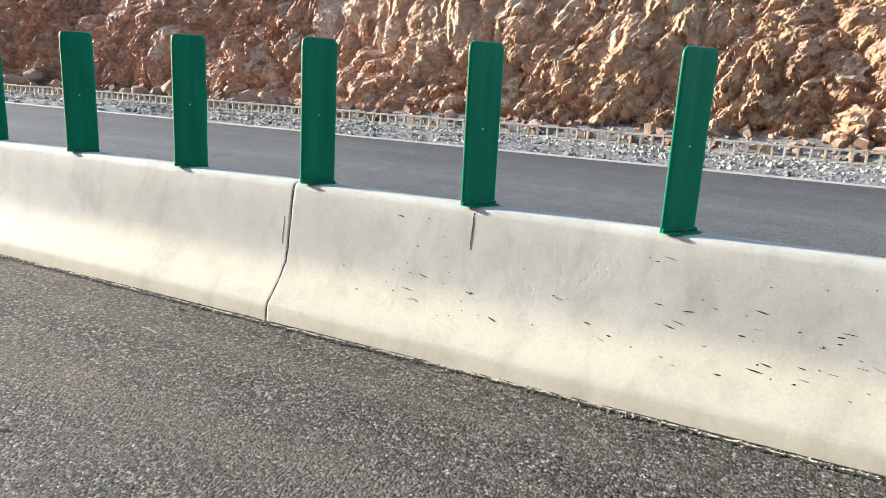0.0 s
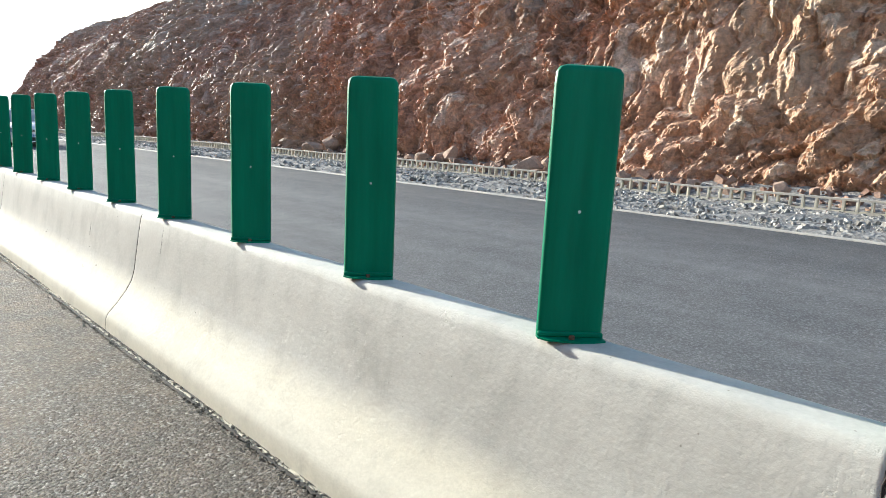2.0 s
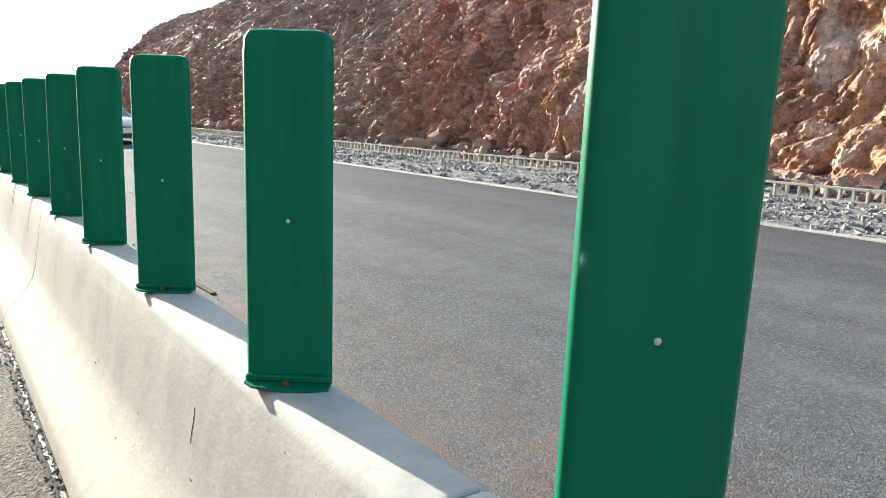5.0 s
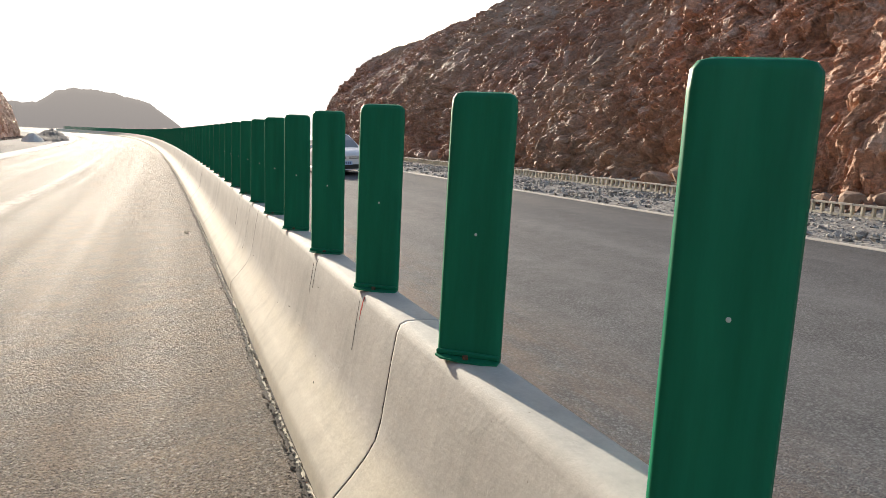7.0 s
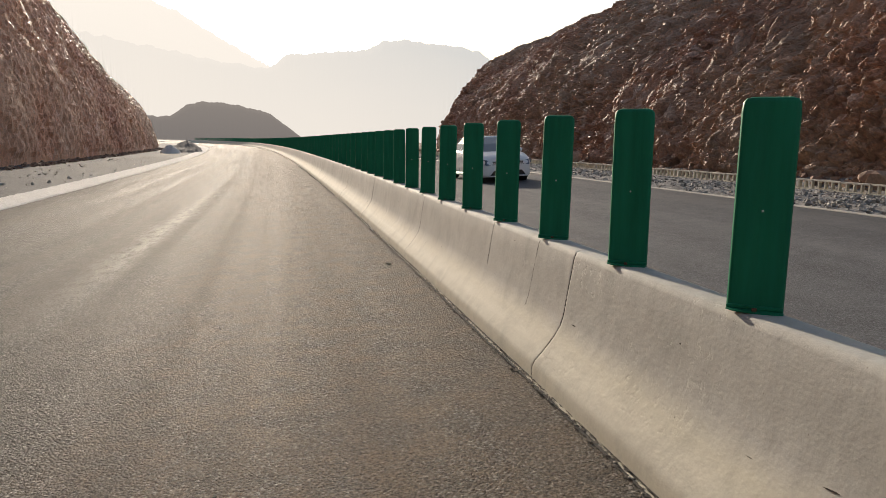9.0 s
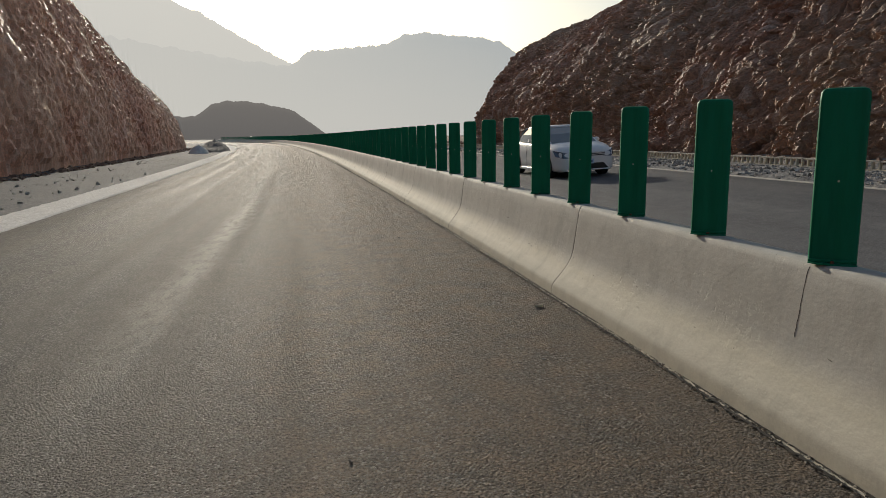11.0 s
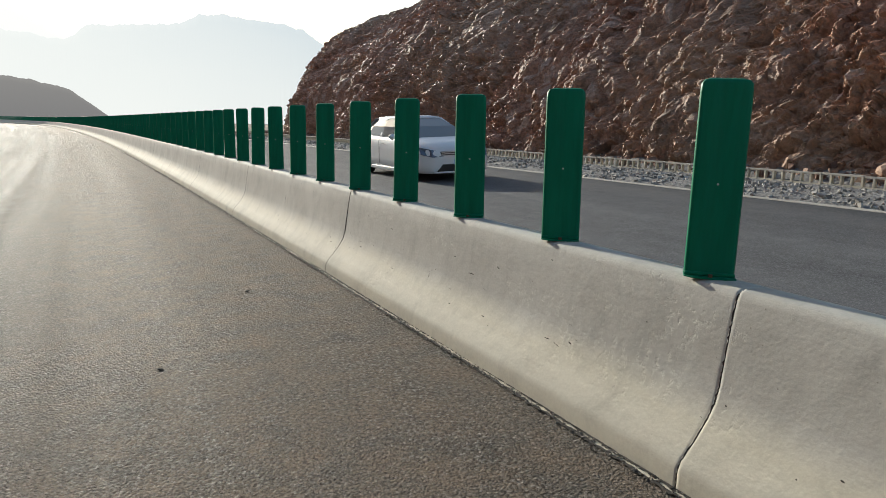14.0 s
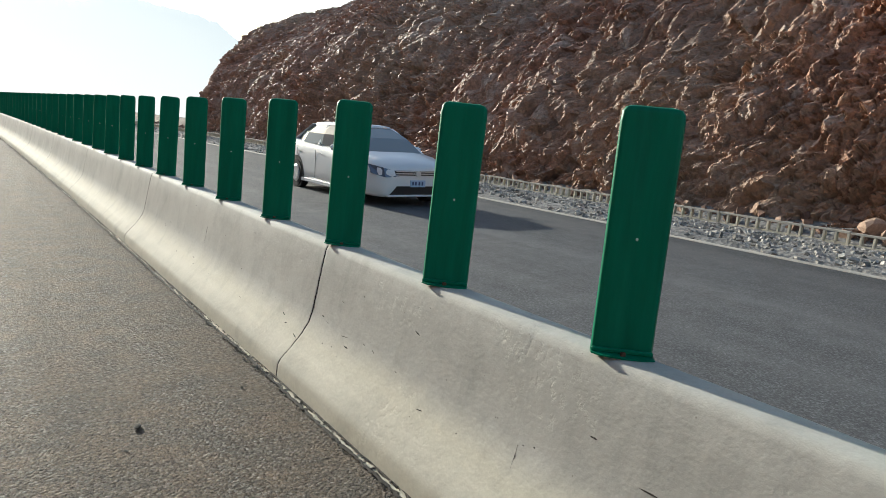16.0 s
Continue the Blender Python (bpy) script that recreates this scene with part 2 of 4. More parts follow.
def rock_material(name="rock", light=1.0, relief=0.9):
    m, nt, b = material(name, 0.6, spec=0.42)
    vec = coords(nt, "Object")
    big = noise_tex(nt, vec, 0.11, 4.0, 0.6, 0.6)
    mid = noise_tex(nt, coords(nt, "Object", (1, 1, 1), (0, -56, 0)), 0.55, 6.0, 0.62, 0.8)
    fine = noise_tex(nt, vec, 7.0, 7.0, 0.74)
    isl = nt.nodes.new("ShaderNodeVertexColor")
    isl.layer_name = "facet"
    red = mix(nt, ramp(nt, big, [(0.38, 0.0), (0.62, 1.0)]), (0.24, 0.12, 0.08), (0.36, 0.232, 0.145))
    col = mix(nt, ramp(nt, mid, [(0.36, 0.0), (0.62, 1.0)]), red, (0.37, 0.235, 0.172))
    col = mix(nt, ramp(nt, isl.outputs["Color"], [(0.62, 0.0), (0.76, 0.5)]), col, (0.56, 0.52, 0.475))
    col = mix(nt, ramp(nt, isl.outputs["Color"], [(0.22, 0.6), (0.38, 0.0)]), col, (0.12, 0.072, 0.055))
    col = mix(nt, 1.0, col, ramp(nt, fine, [(0.3, 0.42), (0.5, 0.95), (0.68, 1.45)]), "MULTIPLY")
    grey = noise_tex(nt, vec, 0.075, 3.0, 0.5, 0.4)
    col = mix(nt, ramp(nt, grey, [(0.45, 0.0), (0.62, 0.45)]), col, mix(nt, mid, (0.22, 0.19, 0.15), (0.38, 0.33, 0.25)))
    # tan rock at the start of the cut passes into dark red-brown rock further on
    sep = nt.nodes.new("ShaderNodeSeparateXYZ")
    nt.links.new(vec, sep.inputs[0])
    bed = node(nt, "ShaderNodeMapRange")
    bed.inputs["From Min"].default_value, bed.inputs["From Max"].default_value = -8.0, -48.0
    nt.links.new(sep.outputs["X"], bed.inputs["Value"])
    wander = node(nt, "ShaderNodeMath")
    wander.operation = "MULTIPLY_ADD"
    wander.inputs[1].default_value = 0.6
    nt.links.new(big, wander.inputs[0])
    nt.links.new(bed.outputs[0], wander.inputs[2])
    col = mix(nt, 1.0, col, ramp(nt, wander.outputs[0], [(0.25, (1.28, 1.18, 1.02)), (0.7, (1.2, 1.05, 0.98)), (1.0, (0.9, 0.79, 0.75))]), "MULTIPLY")
    col = mix(nt, 1.0, col, light, "MULTIPLY")
    nt.links.new(col, b.inputs["Base Color"])
    nt.links.new(ramp(nt, fine, [(0.3, 0.46), (0.7, 0.72)]), b.inputs["Roughness"])
    strata = noise_tex(nt, coords(nt, "Object", (0.5, 1.0, 2.2), (0, -56, 0)), 2.6, 8.0, 0.72, 0.5)
    edge = node(nt, "ShaderNodeTexVoronoi", Scale=1.9)
    edge.feature = "DISTANCE_TO_EDGE"
    nt.links.new(coords(nt, "Object", (0.7, 1.0, 1.8), (0, -56, 0)), edge.inputs["Vector"])
    splinter = noise_tex(nt, coords(nt, "Object", (0.35, 0.7, 1.6), (0, -56, 0)), 9.0, 6.0, 0.75, 0.3)
    strata = mix(nt, 0.45, strata, splinter)
    rim = ramp(nt, edge.outputs["Distance"], [(0.0, 0.0), (0.07, 1.0)])
    bump(nt, b, mix(nt, 0.05, mix(nt, 0.35, strata, fine), rim), relief, 0.16)
    return m


def gravel_material(name, a, c):
    m, nt, b = material(name, 0.9, spec=0.3)
    vec = coords(nt, "Object")
    cell = node(nt, "ShaderNodeTexVoronoi", Scale=14.0)
    nt.links.new(vec, cell.inputs["Vector"])
    big = noise_tex(nt, vec, 0.6, 5.0, 0.65)
    fine = noise_tex(nt, vec, 30.0, 4.0, 0.7)
    col = mix(nt, ramp(nt, cell.outputs["Color"], [(0.2, 0.0), (0.8, 1.0)]), a, c)
    col = mix(nt, ramp(nt, big, [(0.4, 0.0), (0.7, 0.6)]), col, tuple(0.35 * p + 0.65 * q for p, q in zip(a, c)))
    col = mix(nt, 1.0, col, ramp(nt, fine, [(0.3, 0.7), (0.7, 1.2)]), "MULTIPLY")
    nt.links.new(col, b.inputs["Base Color"])
    bump(nt, b, mix(nt, 0.4, cell.outputs["Distance"], fine), 0.8, 0.05)
    return m


def stone_material(name, dark, light):
    m, nt, b = material(name, 0.85, spec=0.3)
    geo = nt.nodes.new("ShaderNodeNewGeometry")
    fine = noise_tex(nt, coords(nt, "Object"), 12.0, 5.0, 0.7)
    col = mix(nt, geo.outputs["Random Per Island"], dark, light)
    col = mix(nt, 1.0, col, ramp(nt, fine, [(0.3, 0.65), (0.7, 1.2)]), "MULTIPLY")
    nt.links.new(col, b.inputs["Base Color"])
    bump(nt, b, fine, 0.5, 0.03)
    return m


def plain_material(name, col, rough=0.7, metal=0.0, vary=0.25, scale=9.0):
    m, nt, b = material(name, rough, metal)
    n = noise_tex(nt, coords(nt, "Object"), scale, 5.0, 0.65)
    nt.links.new(mix(nt, n, tuple(c * (1 - vary) for c in col), tuple(c * (1 + vary) for c in col)), b.inputs["Base Color"])
    return m


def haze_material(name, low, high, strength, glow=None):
    """Far land behind kilometres of bright dusty air: a plain backdrop with the haze painted into its glow."""
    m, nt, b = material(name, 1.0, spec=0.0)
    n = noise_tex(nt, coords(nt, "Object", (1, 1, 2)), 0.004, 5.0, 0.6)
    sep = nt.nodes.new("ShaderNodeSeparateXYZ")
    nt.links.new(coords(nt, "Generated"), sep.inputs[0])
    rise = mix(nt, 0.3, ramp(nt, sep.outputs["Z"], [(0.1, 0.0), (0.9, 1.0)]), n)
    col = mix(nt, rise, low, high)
    # the sun's glow in the haze, painted as a paler colour on one side
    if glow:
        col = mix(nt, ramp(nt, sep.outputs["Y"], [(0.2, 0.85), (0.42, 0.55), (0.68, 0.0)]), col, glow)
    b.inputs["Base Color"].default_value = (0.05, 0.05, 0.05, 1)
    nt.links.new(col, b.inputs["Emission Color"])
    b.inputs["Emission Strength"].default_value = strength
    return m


ASPHALT = asphalt_material("asphalt", 1)
ASPHALT_CLEAN = asphalt_material("clean_asphalt", 0)
CONCRETE = concrete_material()
KERB = concrete_material("kerb_concrete", (0.46, 0.435, 0.39), (0.36, 0.335, 0.30))
GREEN = panel_material()
ROCK = rock_material("rock", 1.18)
SLOPE = rock_material("weathered_slope", (1.95, 1.55, 1.4), 0.6)
VERGE = gravel_material("verge_gravel", (0.14, 0.135, 0.13), (0.30, 0.29, 0.275))
# the cut's bluish shade over the shoulder is put into this dark colour
SHOULDER = gravel_material("shaded_shoulder_gravel", (0.042, 0.046, 0.054), (0.09, 0.096, 0.108))
EARTH = gravel_material("earth", (0.16, 0.115, 0.085), (0.26, 0.19, 0.14))
LIME = gravel_material("pale_dust", (0.54, 0.525, 0.49), (0.70, 0.69, 0.66))
STONE = stone_material("loose_stone", (0.13, 0.125, 0.115), (0.52, 0.495, 0.455))
REDSTONE = stone_material("fallen_rock", (0.17, 0.095, 0.07), (0.40, 0.28, 0.21))
CRUMB = stone_material("foot_debris", (0.07, 0.06, 0.052), (0.42, 0.38, 0.315))
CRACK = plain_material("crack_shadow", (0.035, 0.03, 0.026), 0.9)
RUST = plain_material("rusty_bolt", (0.16, 0.085, 0.05), 0.8, 0.3)
RIVET = plain_material("pale_rivet", (0.62, 0.66, 0.62), 0.5)
REDPAINT = plain_material("red_spray_paint", (0.55, 0.10, 0.07), 0.7)
# haze is part of these emission colours
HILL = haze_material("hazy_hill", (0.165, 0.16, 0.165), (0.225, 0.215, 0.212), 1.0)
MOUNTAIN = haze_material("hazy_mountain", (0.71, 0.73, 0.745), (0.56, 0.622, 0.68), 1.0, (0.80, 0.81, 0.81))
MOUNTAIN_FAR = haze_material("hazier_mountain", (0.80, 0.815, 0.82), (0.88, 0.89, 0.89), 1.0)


# ---- the road's line ----
STEP = 0.5
S_MIN, S_MAX = -80.0, 700.0
LINE = {}


def make_line():
    x, y = 0.0, 2.452
    head = math.atan(0.087)
    LINE[0] = (x, y, head)
    for sign in (1, -1):
        x, y, h, i = 0.0, 2.452, head, 0
        while sign * i * STEP < (S_MAX if sign > 0 else -S_MIN):
            sm = i * STEP
            k = 0.00083 if sm < 30 else (0.00060 if sm < 130 else 0.00060 + 0.0018 * min((sm - 130) / 60, 1))
            h -= sign * k * STEP * (1 if sign > 0 else 1)
            x -= sign * STEP * math.cos(h)
            y += sign * STEP * math.sin(h)
            i += sign
            LINE[i] = (x, y, h)
            if abs(i) > 4000:
                break


make_line()


def along(s, off=0.0, z=0.0):
    """The place at s metres along the barrier's near top edge, off metres to its right, and the heading there."""
    i = math.floor(s / STEP)
    f = s / STEP - i
    a, b = LINE[i], LINE[i + 1]
    x, y, h = (a[k] + (b[k] - a[k]) * f for k in range(3))
    return Vector((x + off * math.sin(h), y + off * math.cos(h), z)), h


def along_np(s, off, z):
    idx = np.array(sorted(LINE))
    tab = np.array([LINE[i] for i in sorted(LINE)])
    x, y, h = (np.interp(s, idx * STEP, tab[:, k]) for k in range(3))
    return np.stack([x + off * np.sin(h), y + off * np.cos(h), z], -1)


CROSS = 0.05          # the carriageways' crossfall
FOOT = -0.273         # the barrier's near foot
DROP = 0.04           # the near carriageway lies lower than the far one
BACK = 0.46           # its far foot


def ground_z(off):
    return CROSS * (off - FOOT) - (DROP if off < 0 else 0.0)


# ---- mesh helpers ----
def mesh_object(name, verts, faces, mat, parent=None, uv=None, smooth=False, col=None):
    me = bpy.data.meshes.new(name)
    me.from_pydata([tuple(v) for v in verts], [], [tuple(f) for f in faces])
    if uv is not None:
        layer = me.uv_layers.new(name="UVMap")
        idx = np.empty(len(me.loops), dtype=np.int32)
        me.loops.foreach_get("vertex_index", idx)
        layer.data.foreach_set("uv", np.asarray(uv, dtype=np.float32)[idx].ravel())
    if col is not None:
        at = me.color_attributes.new("facet", "FLOAT_COLOR", "POINT")
        c = np.repeat(np.asarray(col, dtype=np.float32)[:, None], 4, 1)
        c[:, 3] = 1
        at.data.foreach_set("color", c.ravel())
    if smooth:
        me.polygons.foreach_set("use_smooth", [True] * len(me.polygons))
    me.materials.append(mat)
    me.update()
    ob = new(name, me)
    if parent:
        ob.parent = parent
    return ob


def part(name, bm, mat, parent=None, label="", smooth=False):
    me = bpy.data.meshes.new(name)
    bm.to_mesh(me)
    bm.free()
    me.materials.append(mat)
    if smooth:
        me.polygons.foreach_set("use_smooth", [True] * len(me.polygons))
    ob = new(name, me)
    if parent:
        ob.parent = parent
    if label:
        tagged(ob, label)
    return ob


def box(bm, lo, hi, bevel=0.0):
    r = bmesh.ops.create_cube(bm, size=1.0)
    for v in r["verts"]:
        v.co = Vector([lo[k] + (v.co[k] + 0.5) * (hi[k] - lo[k]) for k in range(3)])
    if bevel:
        bmesh.ops.bevel(bm, geom=[e for e in bm.edges if all(v in r["verts"] for v in e.verts)], offset=bevel, segments=1, affect="EDGES")
    return bm


def grid_faces(n, m):
    i, j = np.meshgrid(np.arange(n - 1), np.arange(m - 1), indexing="ij")
    a = (i * m + j).ravel()
    return np.stack([a, a + 1, a + m + 1, a + m], 1)


def sweep(name, s_values, profile, mat, smooth=True):
    """A sheet along the road: profile is (off, z) from left to right."""
    s = np.asarray(s_values, dtype=float)
    p = np.asarray(profile, dtype=float)
    S, O = np.meshgrid(s, p[:, 0], indexing="ij")
    Z = np.broadcast_to(p[:, 1], S.shape)
    v = along_np(S.ravel(), O.ravel(), Z.ravel())
    f = grid_faces(len(s), len(p))[:, ::-1]
    return mesh_object(name, v, f, mat, uv=np.stack([O.ravel(), S.ravel()], 1), smooth=smooth)


S_NEAR = np.concatenate([np.arange(-60, 60, 1.0), np.arange(60, 640, 4.0)])


# ---- ground and roads ----
def build_ground():
    xs = np.concatenate([[3500, 1200, 300], -np.arange(-60, 700, 20.0), [-1200, -2500, -4500]])
    ys = np.concatenate([[-4500, -1500, -400, -120], np.arange(-60, 61, 20.0), [120, 400, 1500, 4500]])
    X, Y = np.meshgrid(xs, ys, indexing="ij")
    Z = np.full(X.shape, -1.3)
    ob = mesh_object("ground", np.stack([X.ravel(), Y.ravel(), Z.ravel()], 1), grid_faces(len(xs), len(ys))[:, ::-1], EARTH)
    tagged(ob, "dry brown earth under and around the road", "ground", kind="structure")


build_ground()
left = sweep("road_left", S_NEAR, [(-9.25, -1.3), (-9.2, ground_z(-9.2)), (-6, ground_z(-6)), (-3, ground_z(-3)), (-0.1, ground_z(-0.1))], ASPHALT)
tagged(left, "grey-brown asphalt carriageway with dusty wheel tracks", "road", kind="structure")
right = sweep("road_right", S_NEAR, [(0.3, ground_z(0.3)), (2, ground_z(2)), (4.5, ground_z(4.5)), (7.85, ground_z(7.85)), (7.9, -1.3)], ASPHALT_CLEAN)
tagged(right, "smooth grey asphalt carriageway beyond the barrier", "road", kind="structure")


def rough_strip(name, s_values, offs, zs, amp, mat, label, category, seed):
    """A strip along the road with an uneven surface."""
    rng = np.random.RandomState(seed)
    s = np.asarray(s_values, dtype=float)
    o = np.interp(np.linspace(0, len(offs) - 1, (len(offs) - 1) * 4 + 1), np.arange(len(offs)), offs)
    zz = np.interp(np.linspace(0, len(zs) - 1, len(o)), np.arange(len(zs)), zs)
    S, O = np.meshgrid(s, o, indexing="ij")
    Z = np.broadcast_to(zz, S.shape) + rng.normal(0, 1, S.shape) * amp
    v = along_np(S.ravel(), (O + rng.normal(0, 0.4, S.shape) * amp).ravel(), Z.ravel())
    ob = mesh_object(name, v, grid_faces(len(s), len(o))[:, ::-1], mat, smooth=True, uv=np.stack([O.ravel(), S.ravel()], 1))
    return tagged(ob, label, category, kind="structure")


ZL = ground_z(-9.2)
ZR = ground_z(7.9)
S_FINE = np.concatenate([np.arange(-25, 90, 0.35), np.arange(90, 640, 3.0)])
rough_strip("verge_right", S_FINE, [7.95, 8.2, 9.0, 11.5, 13.4, 14.3, 16.5], [ZR - 0.06, ZR - 0.01, ZR + 0.05, ZR - 0.02, ZR - 0.14, ZR - 0.17, ZR + 0.3], 0.03, VERGE, "pale broken-stone verge beside the asphalt", "verge", 1)
rough_strip("edge_strip_right", S_FINE, [7.86, 7.88, 7.92, 7.98, 8.04, 8.08], [ZR - 0.05, ZR + 0.012, ZR + 0.014, ZR + 0.013, ZR + 0.01, ZR - 0.06], 0.003, KERB, "narrow pale dusty edge of the asphalt", "edge strip", 5)
rough_strip("shoulder_left", S_FINE, [-19.5, -17.0, -14, -11.2, -10.4, -10.2], [-0.35, -0.5, -0.51, -0.5, ZL - 0.05, ZL - 0.02], 0.012, SHOULDER, "flat grey gravel shoulder below the cut slope", "shoulder", 2)
rough_strip("edge_strip_left", S_FINE, [-10.6, -10.4, -9.9, -9.5, -9.12, -9.02], [ZL - 0.08, ZL + 0.03, ZL + 0.05, ZL + 0.05, ZL + 0.04, ZL - 0.05], 0.008, LIME, "raised pale concrete edge strip along the asphalt", "edge strip", 3)


# ---- concrete barrier ----
PROFILE = [(-0.276, 0.0), (-0.274, 0.045), (-0.256, 0.085), (-0.19, 0.16), (-0.125, 0.245), (-0.085, 0.315), (-0.064, 0.39), (-0.045, 0.52), (-0.025, 0.66), (-0.006, 0.775),
           (0.008, 0.808), (0.035, 0.82), (0.10, 0.822), (0.165, 0.82), (0.192, 0.808), (0.206, 0.775), (0.225, 0.66), (0.245, 0.52), (0.264, 0.39), (0.285, 0.315), (0.325, 0.245), (0.39, 0.16), (0.45, 0.085), (0.462, 0.05), (0.462, 0.0)]
BLOCK = 4.745
JOINTS = {0: 2.32, 1: 7.15, 2: 11.79, 3: 16.35, 4: 21.24, 5: 26.06, 6: 30.87}


def joint(k):
    return JOINTS[k] if k in JOINTS else (2.33 + BLOCK * k if k < 0 else 30.87 + BLOCK * (k - 6))



def block_mesh(seed):
    """One length of barrier along -x, its near top edge on y = 0."""
    rng = np.random.RandomState(seed)
    xs = np.concatenate([[0.002, 0.006, 0.02, 0.05], np.arange(0.15, BLOCK - 0.1, 0.12), [BLOCK - 0.05, BLOCK - 0.02, BLOCK - 0.006, BLOCK - 0.002]])
    n, m = len(xs), len(PROFILE)
    verts = []
    wave = rng.uniform(0, 6.28, 6)
    for i, x in enumerate(xs):
        chip = 1.0 if 0 < i < n - 1 else 0.0
        for j, (o, z) in enumerate(PROFILE):
            w = 0.0007 * math.sin(1.7 * x + wave[0]) + 0.0005 * math.sin(4.1 * x + 9 * z + wave[1]) + rng.normal(0, 0.00025)
            if not chip:
                w += 0.001 + abs(rng.normal(0, 0.003))
            side = 1 if o < 0.1 else -1
            dz = -0.004 if (not chip and z > 0.79) else 0.0
            verts.append((-x, o + side * w, z + dz if z > 0 else -0.09))
    faces = [tuple(f) for f in grid_faces(n, m)]
    faces.append(tuple(range(m)))
    faces.append(tuple(range((n - 1) * m, n * m))[::-1])
    me = bpy.data.meshes.new("concrete_barrier")
    me.from_pydata(verts, [], faces)
    me.polygons.foreach_set("use_smooth", [True] * (len(faces) - 2) + [False] * 2)
    me.materials.append(CONCRETE)
    me.update()
    return me


def block_pose(k):
    a, _ = along(joint(k))
    b, _ = along(joint(k + 1))
    d = b - a
    return Matrix.Translation(a) @ Matrix.Rotation(math.atan2(-d.y, -d.x), 4, "Z") @ Matrix.Diagonal((d.length / BLOCK, 1, 1, 1))


BLOCK_MESHES = [block_mesh(k) for k in range(6)]
BLOCKS = {}
for k in range(-4, 58):
    ob = new("concrete_barrier", BLOCK_MESHES[k % 6])
    ob.matrix_world = block_pose(k)
    tagged(ob, "cream-grey precast concrete median barrier with flared foot", "barrier", "median barrier blocks")
    BLOCKS[k] = ob

# ---- anti-glare panels ----
PITCH, PANEL_W, PANEL_H, PANEL_TURN = 1.13, 0.226, 0.90, 42.0


def blade_bm(w, h, r=0.036, t=0.004):
    """An upright plastic blade with rounded top corners, a shallow channel and a turned-back rim, facing +x."""
    bm = bmesh.new()
    cols = [-0.5, -0.46, -0.40, -0.25, -0.12, -0.06, 0.06, 0.12, 0.25, 0.40, 0.46, 0.5]
    dep = [-0.012, -0.001, 0.0005, 0.001, 0.0, -0.002, -0.002, 0.0, 0.001, 0.0005, -0.001, -0.012]
    rows = [0.0, 0.02, 0.25, 0.5, 0.75, 0.93, 0.975, 0.992, 1.0]
    grid = []
    for v in rows:
        line = []
        for u, d in zip(cols, dep):
            y, z = u * w, v * h
            over = z - (h - r)
            if over > 0:
                half = w / 2 - r + math.sqrt(max(r * r - over * over, 0.0))
                y = max(-half, min(half, y * (half / (w / 2)) if abs(y) > half - 0.01 else y))
            line.append(bm.verts.new((d - (0.012 if v == 1.0 else 0.0), y, z)))
        grid.append(line)
    for a, b in zip(grid, grid[1:]):
        for i in range(len(cols) - 1):
            bm.faces.new((a[i], a[i + 1], b[i + 1], b[i]))
    bmesh.ops.recalc_face_normals(bm, faces=bm.faces)
    bmesh.ops.solidify(bm, geom=bm.faces[:], thickness=t)
    return bm


def make_panel():
    root = new("anti_glare_panel")
    tagged(root, "upright green plastic anti-glare panel bolted on the barrier", "anti-glare panel", "anti-glare panels")
    part("blade", blade_bm(PANEL_W, PANEL_H), GREEN, root, smooth=True)
    bm = bmesh.new()
    pts = [(-0.012, -0.113), (0.02, -0.113), (0.05, -0.085), (0.066, 0.0), (0.062, 0.07), (0.045, 0.113), (-0.012, 0.113)]
    lo = [bm.verts.new((x, y, 0.001)) for x, y in pts]
    hi = [bm.verts.new((x, y, 0.007)) for x, y in pts]
    bm.faces.new(lo[::-1])
    bm.faces.new(hi)
    for i in range(len(pts)):
        j = (i + 1) % len(pts)
        bm.faces.new((lo[i], lo[j], hi[j], hi[i]))
    part("base_flange", bm, GREEN, root)
    bm = bmesh.new()
    box(bm, (0.0, -0.112, 0.006), (0.014, 0.112, 0.024), 0.004)
    part("heel_fillet", bm, GREEN, root)
    bm = bmesh.new()
    bmesh.ops.create_cone(bm, cap_ends=True, segments=6, radius1=0.011, radius2=0.010, depth=0.012, matrix=Matrix.Translation((0.036, 0, 0.013)))
    part("bolt", bm, RUST, root, "rusty hexagon bolt")
    bm = bmesh.new()
    bmesh.ops.create_uvsphere(bm, u_segments=8, v_segments=4, radius=0.006, matrix=Matrix.Translation((-0.003, 0, 0.43)) @ Matrix.Diagonal((0.5, 1, 1, 1)))
    part("rivet", bm, RIVET, root, "small pale rivet")
    return root


SHIFT = {0: 0.03, 3: -0.03, 4: -0.015, 7: -0.027, 8: -0.01, 9: -0.005, 21: -0.01}   # panels bolted a little off the even pitch


def panel_pose(k, rng):
    p, h = along(PITCH * k * 1.0035 - 0.072 + SHIFT.get(k, 0.0), 0.080, 0.821)
    turn = 180 - math.degrees(h)
    # the blade faces back along the road, turned towards the near carriageway
    yaw = -PANEL_TURN + rng.uniform(-2.0, 2.0)
    return Matrix.Translation(p) @ Matrix.Rotation(radians(yaw), 4, "Z") @ Matrix.Rotation(radians(rng.uniform(-0.6, 0.6)), 4, "X") @ Matrix.Rotation(radians(rng.uniform(-0.5, 0.8)), 4, "Y")


prng = random.Random(5)
panel = make_panel()
panel.matrix_world = panel_pose(-12, prng)
for k in range(-11, 238):
    copy_thing(panel, panel_pose(k, prng))


